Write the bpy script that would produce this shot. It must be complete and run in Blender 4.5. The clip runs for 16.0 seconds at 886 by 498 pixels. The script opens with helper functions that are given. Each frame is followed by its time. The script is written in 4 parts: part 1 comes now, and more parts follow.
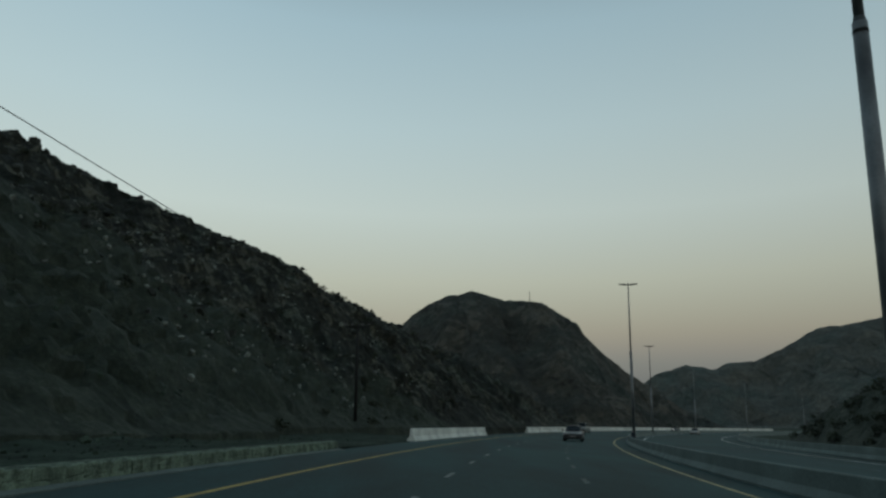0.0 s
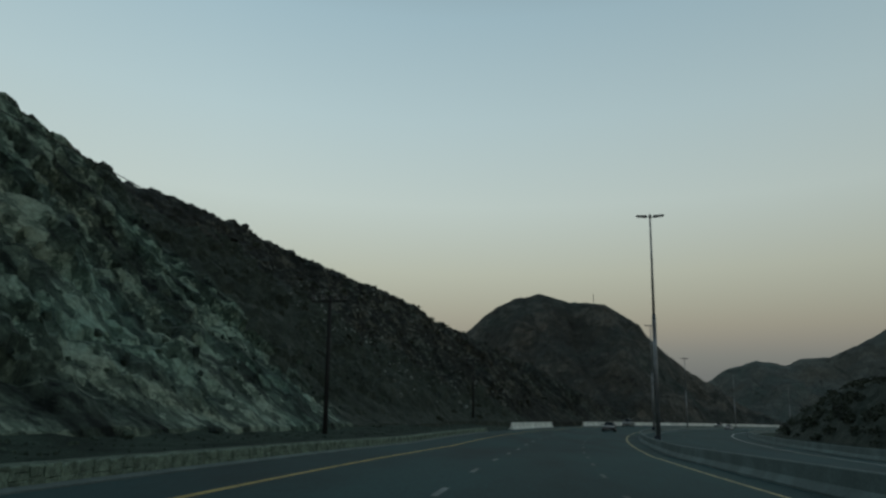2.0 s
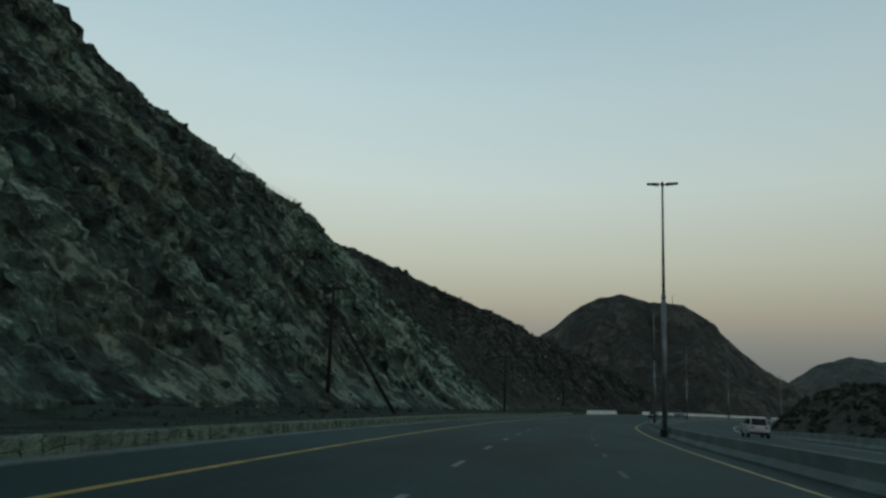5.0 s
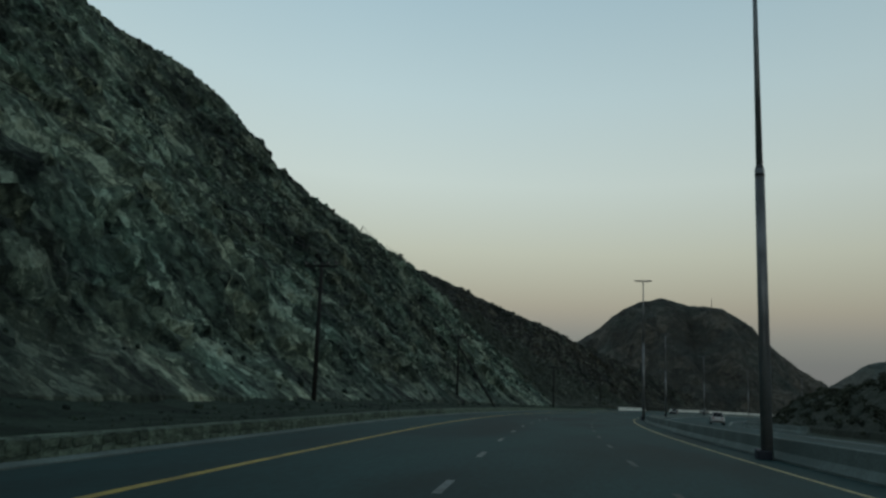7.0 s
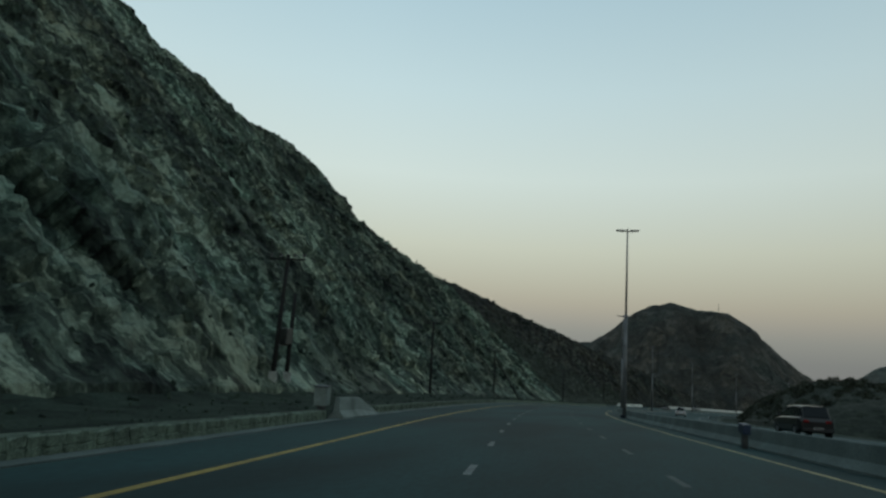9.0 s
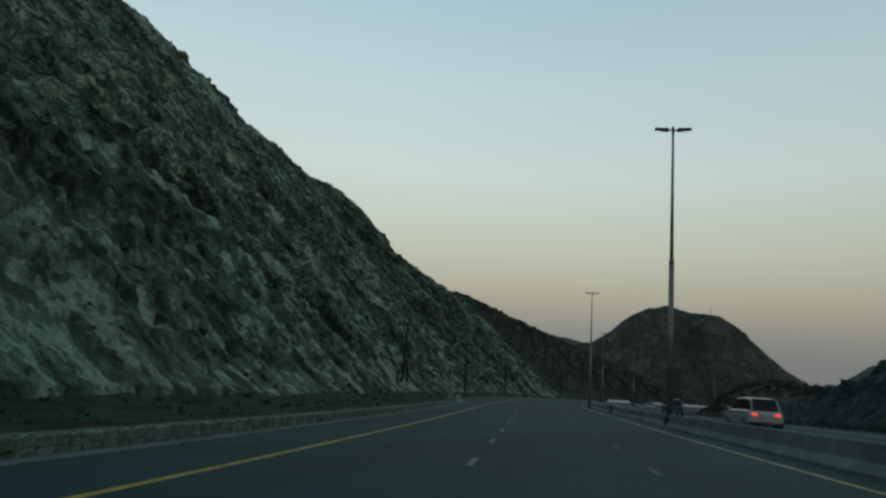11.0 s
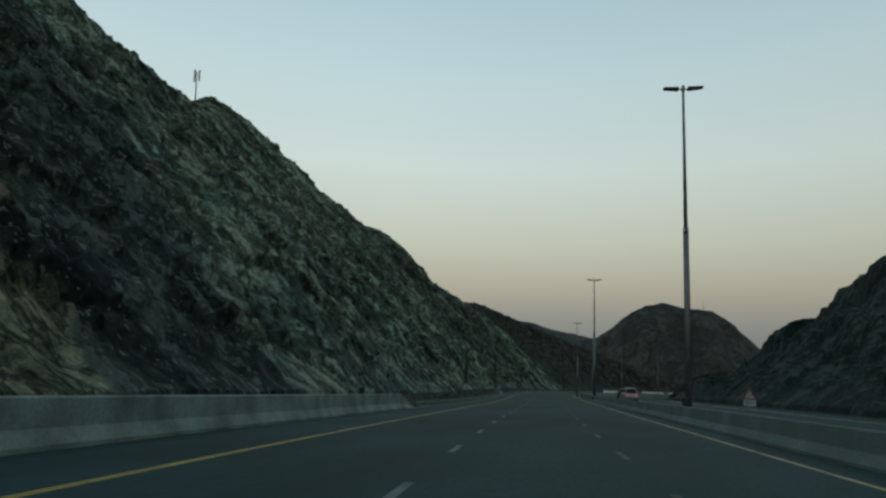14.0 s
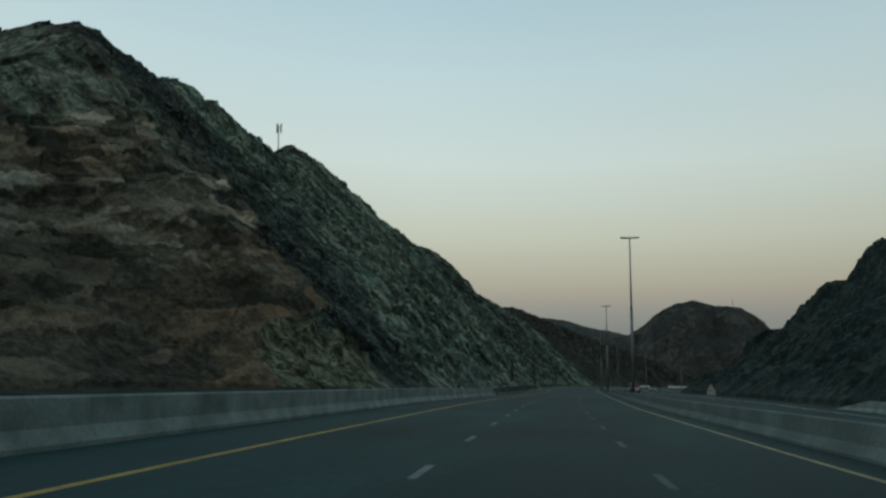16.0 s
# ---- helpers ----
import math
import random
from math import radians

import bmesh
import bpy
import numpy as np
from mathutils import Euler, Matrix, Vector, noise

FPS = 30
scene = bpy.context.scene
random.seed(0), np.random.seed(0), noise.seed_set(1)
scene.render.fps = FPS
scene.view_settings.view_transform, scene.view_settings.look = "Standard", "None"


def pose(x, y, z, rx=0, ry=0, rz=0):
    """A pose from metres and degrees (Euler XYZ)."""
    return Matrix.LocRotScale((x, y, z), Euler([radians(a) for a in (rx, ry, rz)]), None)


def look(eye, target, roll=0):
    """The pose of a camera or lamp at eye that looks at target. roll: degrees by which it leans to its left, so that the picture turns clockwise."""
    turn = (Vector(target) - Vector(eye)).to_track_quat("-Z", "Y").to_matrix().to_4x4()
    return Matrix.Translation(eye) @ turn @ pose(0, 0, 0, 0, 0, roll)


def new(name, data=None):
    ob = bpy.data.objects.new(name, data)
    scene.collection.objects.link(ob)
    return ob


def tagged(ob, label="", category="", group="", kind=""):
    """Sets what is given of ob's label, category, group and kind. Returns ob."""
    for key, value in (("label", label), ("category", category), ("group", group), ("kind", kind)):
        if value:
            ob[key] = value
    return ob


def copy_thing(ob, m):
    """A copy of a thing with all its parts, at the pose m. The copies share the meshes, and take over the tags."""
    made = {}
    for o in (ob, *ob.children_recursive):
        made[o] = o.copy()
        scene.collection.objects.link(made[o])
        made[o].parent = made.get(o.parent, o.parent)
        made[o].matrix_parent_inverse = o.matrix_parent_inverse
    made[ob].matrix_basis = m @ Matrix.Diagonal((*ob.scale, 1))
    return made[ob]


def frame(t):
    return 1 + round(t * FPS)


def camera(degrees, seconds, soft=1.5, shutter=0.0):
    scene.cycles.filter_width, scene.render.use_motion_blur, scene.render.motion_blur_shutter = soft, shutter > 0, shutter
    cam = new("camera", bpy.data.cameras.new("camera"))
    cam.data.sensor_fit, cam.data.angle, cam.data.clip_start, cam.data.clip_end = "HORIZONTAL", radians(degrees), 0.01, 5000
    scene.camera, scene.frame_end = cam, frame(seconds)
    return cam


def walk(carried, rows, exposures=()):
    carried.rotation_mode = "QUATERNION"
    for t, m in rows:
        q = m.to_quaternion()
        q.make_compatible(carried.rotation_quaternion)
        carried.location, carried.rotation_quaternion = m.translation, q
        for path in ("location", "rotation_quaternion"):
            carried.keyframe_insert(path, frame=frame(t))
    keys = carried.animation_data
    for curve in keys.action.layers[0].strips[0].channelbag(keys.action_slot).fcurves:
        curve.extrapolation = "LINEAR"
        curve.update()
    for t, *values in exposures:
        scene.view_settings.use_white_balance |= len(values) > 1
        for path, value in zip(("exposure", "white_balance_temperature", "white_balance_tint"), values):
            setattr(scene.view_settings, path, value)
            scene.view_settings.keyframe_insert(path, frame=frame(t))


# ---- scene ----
cam = camera(69.0, 16.0, soft=2.6)
PATH = [
    (0, (0.044, 0.341, 1.907), (0.235, 48.743, 14.446), 0.49),
    (0.5, (-0.832, -9.164, 2.131), (-1.734, 39.282, 14.467), 0.57),
    (1, (-1.598, -18.700, 2.366), (-3.740, 29.774, 14.438), 0.96),
    (1.5, (-2.113, -28.301, 2.619), (-5.695, 20.111, 14.596), 1.04),
    (2, (-2.530, -37.951, 2.806), (-7.343, 10.379, 14.684), 1.24),
    (2.5, (-2.776, -47.539, 2.991), (-8.590, 0.745, 14.602), 1.26),
    (3, (-2.896, -57.242, 3.210), (-9.637, -8.978, 14.399), 1.39),
    (3.5, (-2.758, -66.810, 3.436), (-10.541, -18.667, 14.468), 1.66),
    (4, (-2.355, -76.441, 3.664), (-11.177, -28.442, 14.540), 2.06),
    (4.5, (-1.783, -86.103, 3.898), (-11.695, -38.274, 14.580), 2.69),
    (5.4, (-0.397, -103.573, 4.233), (-12.569, -56.196, 14.592), 3.16),
    (6.1, (1.052, -117.090, 4.493), (-12.237, -69.962, 14.610), 3.22),
    (6.8, (2.622, -130.558, 4.774), (-11.566, -83.677, 14.817), 3.33),
    (7, (3.072, -134.397, 4.865), (-11.387, -87.606, 14.943), 3.42),
    (7.5, (4.295, -143.947, 5.096), (-10.694, -97.290, 15.021), 3.78),
    (8, (5.873, -153.513, 5.292), (-9.484, -106.931, 14.999), 4.01),
    (8.5, (7.609, -163.163, 5.466), (-7.985, -116.651, 15.131), 4.32),
    (9, (9.436, -172.892, 5.637), (-6.319, -126.414, 15.207), 4.46),
    (9.5, (11.283, -182.662, 5.826), (-4.626, -136.236, 15.391), 4.75),
    (10.4, (14.476, -199.908, 6.267), (-1.603, -153.516, 15.714), 4.73),
    (11.1, (16.853, -213.093, 6.642), (0.865, -166.646, 15.969), 4.40),
    (11.8, (19.138, -226.186, 7.006), (3.261, -179.693, 16.301), 4.08),
    (12, (19.802, -229.918, 7.115), (3.931, -183.428, 16.435), 4.03),
    (12.5, (21.482, -239.260, 7.395), (5.564, -192.765, 16.606), 3.79),
    (13, (23.345, -248.462, 7.649), (7.198, -202.035, 16.805), 3.66),
    (13.5, (25.146, -257.849, 7.921), (8.801, -211.475, 16.993), 3.04),
    (14, (27.151, -267.287, 8.182), (10.715, -220.935, 17.200), 2.74),
    (14.5, (29.214, -276.778, 8.441), (12.406, -230.547, 17.398), 2.48),
    (15, (31.320, -286.327, 8.704), (14.118, -240.230, 17.601), 2.26),
    (15.5, (33.557, -295.789, 8.978), (15.662, -249.939, 17.782), 2.14),
    (16, (35.833, -305.276, 9.255), (17.032, -259.770, 17.961), 1.94),
]
GRADE = Matrix.Rotation(radians(-4.5), 4, "X")  # the valley falls away along the view
walk(cam, [(t, GRADE @ look(eye, target, roll)) for t, eye, target, roll in PATH],
     [(0, 0.1), (1.5, 0.09), (2.5, 0.03), (3.5, 0.17), (4.5, 0.18), (7, 0.16), (8, 0.34), (9, 0.34), (9.5, 0.24), (12, 0.26), (13, 0.28), (16, 0.27)])

# ---------------------------------------------------------------- light
world = bpy.data.worlds.new("dusk_sky")
scene.world = world
world.use_nodes = True


def dusk_world():
    nt = world.node_tree
    n, l = nt.nodes, nt.links
    n.clear()
    out, bg = n.new("ShaderNodeOutputWorld"), n.new("ShaderNodeBackground")
    sky = n.new("ShaderNodeTexSky")
    sky.sky_type, sky.sun_disc = "NISHITA", False
    sky.sun_elevation, sky.sun_rotation = radians(1.0), radians(190)
    coord, sep = n.new("ShaderNodeTexCoord"), n.new("ShaderNodeSeparateXYZ")
    ramp = n.new("ShaderNodeValToRGB")
    turn = n.new("ShaderNodeVectorRotate")
    turn.rotation_type = "X_AXIS"
    turn.inputs["Angle"].default_value = radians(4.5)
    l.new(coord.outputs["Generated"], turn.inputs["Vector"])
    l.new(turn.outputs[0], sep.inputs[0])
    l.new(sep.outputs["Z"], ramp.inputs[0])
    stops = [(0.0, (0.165, 0.17, 0.168)), (0.05, (0.183, 0.196, 0.186)), (0.12, (0.298, 0.307, 0.260)), (0.20, (0.404, 0.438, 0.376)),
             (0.30, (0.460, 0.54, 0.516)), (0.42, (0.402, 0.52, 0.543)), (0.55, (0.318, 0.45, 0.506)), (0.68, (0.185, 0.28, 0.33)), (0.82, (0.10, 0.16, 0.20)), (1.0, (0.070, 0.118, 0.152))]
    while len(ramp.color_ramp.elements) < len(stops):
        ramp.color_ramp.elements.new(0.5)
    for e, (p, c) in zip(ramp.color_ramp.elements, stops):
        e.position, e.color = p, (*c, 1)
    mix = n.new("ShaderNodeMix")
    mix.data_type = "RGBA"
    mix.inputs["Factor"].default_value = 0.03
    l.new(ramp.outputs[0], mix.inputs["A"])
    l.new(sky.outputs[0], mix.inputs["B"])
    side = n.new("ShaderNodeMapRange")
    side.inputs["From Min"].default_value, side.inputs["From Max"].default_value = -0.4, 0.6
    side.inputs["To Min"].default_value, side.inputs["To Max"].default_value = 1.04, 0.84
    l.new(sep.outputs["X"], side.inputs[0])
    gain = n.new("ShaderNodeVectorMath")
    gain.operation = "SCALE"
    l.new(mix.outputs["Result"], gain.inputs[0])
    l.new(side.outputs[0], gain.inputs["Scale"])
    l.new(gain.outputs[0], bg.inputs[0])
    bg.inputs[1].default_value = 1.0
    l.new(bg.outputs[0], out.inputs[0])


dusk_world()
sun = new("sun", bpy.data.lights.new("sun", "SUN"))
sun.data.energy, sun.data.angle, sun.data.color = 0.12, radians(60), (1.0, 0.88, 0.76)
sun.matrix_world = look((60, -300, 60), (-20, -100, 5))

# ---------------------------------------------------------------- materials


def material(name, base, rough=0.8, metal=0.0, dark=None, light=None, scale=2.0, fine=30.0, bump=0.3, bump_scale=None, stretch=(1, 1, 1), turn=(0, 0, 0), amount=0.6,
             fine_amount=0.35, emit=None, random_by=0.0, coord="Position", dist=0.02, gloss=0.5):
    m = bpy.data.materials.new(name)
    m.use_nodes = True
    nt = m.node_tree
    n, l = nt.nodes, nt.links
    b = n["Principled BSDF"]
    b.inputs["Roughness"].default_value, b.inputs["Metallic"].default_value, b.inputs["Specular IOR Level"].default_value = rough, metal, gloss
    if emit:
        b.inputs["Emission Color"].default_value, b.inputs["Emission Strength"].default_value = (*emit[:3], 1), emit[3]
    dark = dark or tuple(0.6 * c for c in base)
    light = light or tuple(min(1, 1.35 * c) for c in base)
    if coord == "Position":
        src = n.new("ShaderNodeNewGeometry").outputs["Position"]
    else:
        src = n.new("ShaderNodeTexCoord").outputs["Object"]
    mp = n.new("ShaderNodeMapping")
    mp.inputs["Scale"].default_value, mp.inputs["Rotation"].default_value = stretch, [radians(a) for a in turn]
    l.new(src, mp.inputs[0])
    coarse, grain = n.new("ShaderNodeTexNoise"), n.new("ShaderNodeTexNoise")
    for t, s, d in ((coarse, scale, 5), (grain, fine, 4)):
        t.inputs["Scale"].default_value, t.inputs["Detail"].default_value = s, d
        l.new(mp.outputs[0], t.inputs["Vector"])
    r = n.new("ShaderNodeValToRGB")
    r.color_ramp.elements[0].position, r.color_ramp.elements[1].position = 0.5 - 0.25 / max(amount, 0.01) * 0.5, 0.5 + 0.25 / max(amount, 0.01) * 0.5
    r.color_ramp.elements[0].color, r.color_ramp.elements[1].color = (*dark, 1), (*light, 1)
    mid = r.color_ramp.elements.new(0.5)
    mid.color = (*base, 1)
    l.new(coarse.outputs[0], r.inputs[0])
    g = n.new("ShaderNodeMapRange")
    g.inputs["From Min"].default_value, g.inputs["From Max"].default_value = 0.3, 0.7
    g.inputs["To Min"].default_value, g.inputs["To Max"].default_value = 1 - fine_amount, 1 + fine_amount
    l.new(grain.outputs[0], g.inputs[0])
    mul = n.new("ShaderNodeVectorMath")
    mul.operation = "SCALE"
    l.new(r.outputs[0], mul.inputs[0])
    l.new(g.outputs[0], mul.inputs["Scale"])
    last = mul.outputs[0]
    if random_by:
        oi, mr, m2 = n.new("ShaderNodeObjectInfo"), n.new("ShaderNodeMapRange"), n.new("ShaderNodeVectorMath")
        m2.operation = "SCALE"
        mr.inputs["To Min"].default_value, mr.inputs["To Max"].default_value = 1 - random_by, 1 + random_by
        l.new(oi.outputs["Random"], mr.inputs[0])
        l.new(last, m2.inputs[0])
        l.new(mr.outputs[0], m2.inputs["Scale"])
        last = m2.outputs[0]
    l.new(last, b.inputs["Base Color"])
    if bump:
        bp = n.new("ShaderNodeBump")
        bp.inputs["Strength"].default_value, bp.inputs["Distance"].default_value = bump, dist
        l.new(grain.outputs[0], bp.inputs["Height"])
        l.new(bp.outputs[0], b.inputs["Normal"])
    return m


def rock_material(name, tones, rust, zones="", scale=1.0, bump=0.22, rust_amount=0.70, streak=(0.50, 0.26, -0.82), contrast=1.0):
    """Broken rock: blocks of their own tone along the dip of the beds, dark open joints, pale chips and rusty patches.
    zones names the bodies of rock that this face cuts through: cut, hill, bluff or none."""
    m = bpy.data.materials.new(name)
    m.use_nodes = True
    nt = m.node_tree
    n, l = nt.nodes, nt.links
    b = n["Principled BSDF"]
    b.inputs["Roughness"].default_value = 0.9
    b.inputs["Specular IOR Level"].default_value = 0.25
    pos = n.new("ShaderNodeNewGeometry").outputs["Position"]
    dip = Vector((0, 1, 0)).rotation_difference(Vector(streak)).to_euler()

    def vec(op, a, bb):
        x = n.new("ShaderNodeVectorMath")
        x.operation = op
        for k, v in enumerate((a, bb)):
            if isinstance(v, tuple):
                x.inputs[k].default_value = v
            elif isinstance(v, (int, float)):
                x.inputs["Scale"].default_value = v
            else:
                l.new(v, x.inputs[k])
        return x.outputs["Value"] if op == "DISTANCE" else x.outputs[0]

    # the joints run unevenly
    shake = n.new("ShaderNodeTexNoise")
    shake.inputs["Scale"].default_value, shake.inputs["Detail"].default_value, shake.inputs["Roughness"].default_value = 1.2 * scale, 6, 0.7
    l.new(pos, shake.inputs["Vector"])
    bent = vec("ADD", pos, vec("SCALE", vec("SUBTRACT", shake.outputs["Color"], (0.5, 0.5, 0.5)), 1.3 / scale))

    def grained(s, along, kind, src=None, **sockets):
        """A texture drawn out along the dip of the beds."""
        mp, t = n.new("ShaderNodeMapping"), n.new(kind)
        mp.vector_type = "TEXTURE"
        mp.inputs["Rotation"].default_value, mp.inputs["Scale"].default_value = dip, (1, along, 1)
        t.inputs["Scale"].default_value = s * scale
        for k, v in sockets.items():
            t.inputs[k].default_value = v
        l.new(src or pos, mp.inputs[0])
        l.new(mp.outputs[0], t.inputs["Vector"])
        return t

    def noise_tex(s, along=1.0, detail=6, rough=0.6, distort=0.0):
        return grained(s, along, "ShaderNodeTexNoise", Detail=detail, Roughness=rough, Distortion=distort).outputs[0]

    def level(s, detail=6, flat=(0.35, 0.35, 1.6)):
        """Noise drawn out level, for beds that lie flat."""
        mp, t = n.new("ShaderNodeMapping"), n.new("ShaderNodeTexNoise")
        mp.inputs["Scale"].default_value = flat
        t.inputs["Scale"].default_value, t.inputs["Detail"].default_value, t.inputs["Roughness"].default_value, t.inputs["Distortion"].default_value = s * scale, detail, 0.62, 0.4
        l.new(bent, mp.inputs[0])
        l.new(mp.outputs[0], t.inputs["Vector"])
        return t.outputs[0]

    def cells(s, along, edge=False):
        t = grained(s, along, "ShaderNodeTexVoronoi", bent)
        if edge:
            t.feature = "DISTANCE_TO_EDGE"
            return t.outputs["Distance"]
        sp = n.new("ShaderNodeSeparateColor")
        l.new(t.outputs["Color"], sp.inputs[0])
        return sp.outputs[0]

    def shelves(s):
        """Blocks of their own tone that lie level."""
        mp, t, sp = n.new("ShaderNodeMapping"), n.new("ShaderNodeTexVoronoi"), n.new("ShaderNodeSeparateColor")
        mp.inputs["Scale"].default_value, mp.inputs["Rotation"].default_value = (0.5, 0.5, 1.5), (radians(6), 0, 0)
        t.inputs["Scale"].default_value = s * scale
        l.new(bent, mp.inputs[0])
        l.new(mp.outputs[0], t.inputs["Vector"])
        l.new(t.outputs["Color"], sp.inputs[0])
        return sp.outputs[0]

    def ramp(src, *stops):
        r = n.new("ShaderNodeValToRGB")
        while len(r.color_ramp.elements) < len(stops):
            r.color_ramp.elements.new(0.5)
        for e, (p, c) in zip(r.color_ramp.elements, stops):
            e.position, e.color = p, (*c, 1) if isinstance(c, tuple) else (c, c, c, 1)
        l.new(src, r.inputs[0])
        return r.outputs[0]

    def mix(fac, a, bb, mode="MIX"):
        x = n.new("ShaderNodeMix")
        x.data_type, x.blend_type = "RGBA", mode
        for socket, v in ((x.inputs["Factor"], fac), (x.inputs["A"], a), (x.inputs["B"], bb)):
            if isinstance(v, (int, float)):
                socket.default_value = v
            elif isinstance(v, tuple):
                socket.default_value = (*v, 1)
            else:
                l.new(v, socket)
        return x.outputs["Result"]

    def calc(op, a, bb, c=None):
        x = n.new("ShaderNodeMath")
        x.operation = op
        for k, v in enumerate((a, bb, c)):
            if v is None:
                continue
            if isinstance(v, (int, float)):
                x.inputs[k].default_value = v
            else:
                l.new(v, x.inputs[k])
        return x.outputs[0]

    def step(v, a, bb):
        mr = n.new("ShaderNodeMapRange")
        mr.interpolation_type = "SMOOTHSTEP"
        mr.inputs["From Min"].default_value, mr.inputs["From Max"].default_value = a, bb
        l.new(v, mr.inputs[0])
        return mr.outputs[0]

    def total(*terms):
        out = calc("MULTIPLY", *terms[0])
        for v, w in terms[1:]:
            out = calc("MULTIPLY_ADD", v, w, out)
        return out

    slab, block, chip = cells(0.24, 3.0), cells(0.75, 2.2), cells(2.1, 1.7)
    beds = noise_tex(0.42, 2.4, 9, 0.66, 0.2)
    mottle = noise_tex(1.5, 1.5, 7, 0.68, 0.1)
    broad = noise_tex(0.05, 1.4, 4, 0.55, 0.4)
    grit = noise_tex(5.0, 1.4, 4, 0.7)
    patch = noise_tex(0.10, 1.3, 6, 0.62, 0.8)
    tone = total((slab, 0.15), (block, 0.20), (chip, 0.16), (beds, 0.60), (mottle, 0.40), (broad, 0.25))
    mid, k = 0.88, 1.0 / contrast
    col = ramp(tone, (mid - 0.21 * k, tones[0]), (mid - 0.04 * k, tones[1]), (mid + 0.09 * k, tones[2]), (min(1.0, mid + 0.24 * k), tones[3]))
    # a little ochre and a little blue-green in the beds
    col = mix(1.0, col, ramp(patch, (0.36, (0.86, 1.03, 0.98)), (0.50, (0.98, 1.0, 0.95)), (0.66, (1.10, 1.02, 0.90))), "MULTIPLY")
    gaps, cracks = cells(0.24, 3.0, True), cells(0.75, 2.2, True)
    shut = ramp(noise_tex(0.3, 1.5, 3, 0.5), (0.36, 0.0), (0.50, 1.0))
    col = mix(1.0, col, mix(shut, ramp(gaps, (0.0, 0.35), (0.02, 0.6), (0.05, 1.0)), (1.0, 1.0, 1.0)), "MULTIPLY")
    col = mix(1.0, col, mix(ramp(noise_tex(0.5, 1.5, 3, 0.5), (0.40, 0.0), (0.60, 1.0)), ramp(cracks, (0.0, 0.55), (0.02, 0.80), (0.05, 1.0)), (1.0, 1.0, 1.0)), "MULTIPLY")
    rusty = ramp(total((mottle, 0.34), (level(0.26), 0.22), (shelves(0.22), 0.22), (shelves(0.7), 0.22)), (0.38, rust[0]), (0.475, rust[1]), (0.56, rust[2]), (0.68, rust[3]))
    mask = ramp(patch, (rust_amount - 0.03, 0.0), (rust_amount + 0.05, 0.7))
    if zones:
        sep = n.new("ShaderNodeSeparateXYZ")
        l.new(pos, sep.inputs[0])
        wob = calc("SUBTRACT", noise_tex(0.09, 1.0, 7, 0.62), 0.5)
        tall = calc("MULTIPLY_ADD", sep.outputs["Y"], 0.1, sep.outputs["Z"])
        y = calc("MULTIPLY_ADD", wob, 26.0, calc("MULTIPLY_ADD", calc("MINIMUM", tall, 26.0), -0.4, sep.outputs["Y"]))
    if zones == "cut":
        # dark and pale beds crossed one after another, toe shadow from -66 to -46 toned in, and weathered rock above
        # the berm
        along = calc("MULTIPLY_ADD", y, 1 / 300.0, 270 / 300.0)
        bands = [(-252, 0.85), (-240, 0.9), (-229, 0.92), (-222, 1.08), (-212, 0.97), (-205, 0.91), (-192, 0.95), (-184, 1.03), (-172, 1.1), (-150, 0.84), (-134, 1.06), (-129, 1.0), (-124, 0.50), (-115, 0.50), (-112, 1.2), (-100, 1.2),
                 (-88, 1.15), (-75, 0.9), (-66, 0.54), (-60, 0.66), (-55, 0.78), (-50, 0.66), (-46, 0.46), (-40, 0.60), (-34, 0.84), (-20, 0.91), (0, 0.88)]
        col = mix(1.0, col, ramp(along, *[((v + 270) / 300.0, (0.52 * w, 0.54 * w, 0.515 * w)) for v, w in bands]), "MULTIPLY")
        upper = calc("MULTIPLY", step(calc("MULTIPLY_ADD", wob, 6.0, calc("MULTIPLY_ADD", sep.outputs["Y"], 0.036, tall)), 8.6, 9.6), step(y, -228, -214))
        col = mix(upper, col, mix(1.0, col, (0.93, 0.92, 0.90), "MULTIPLY"))
        # the dark flecked bed beside the slide
        band = calc("MULTIPLY", step(y, -256, -251), step(y, -228, -234))
        dark = mix(1.0, col, (0.34, 0.36, 0.38), "MULTIPLY")
        dark = mix(ramp(noise_tex(3.0, 2.2, 3, 0.5), (0.625, 0.0), (0.66, 0.7)), dark, (0.21, 0.225, 0.20))
        col = mix(band, col, dark)
        # stony scree beyond the end of the cut
        scree = ramp(total((mottle, 0.5), (beds, 0.5)), (0.36, (0.018, 0.024, 0.017)), (0.50, (0.032, 0.040, 0.029)), (0.64, (0.062, 0.072, 0.054)))
        col = mix(step(y, 8, 17), col, scree)
        # the brown slide, earthy below and rocky above, and a pale boss at its foot
        brown = step(y, -250.5, -252.5)
        rocky = calc("MULTIPLY", brown, step(calc("MULTIPLY_ADD", wob, 30.0, tall), 24, 32))
        earthy = step(calc("MULTIPLY_ADD", wob, 24.0, tall), 15, 11)
        mask = calc("MAXIMUM", calc("SUBTRACT", calc("MULTIPLY", brown, 0.94), calc("MULTIPLY", rocky, 0.75)), mask)
        far = vec("DISTANCE", vec("MULTIPLY", pos, (0.55, 0.62, 1.0)), BOSS)
        boss = step(calc("MULTIPLY_ADD", wob, 9.0, far), 4.6, 4.1)
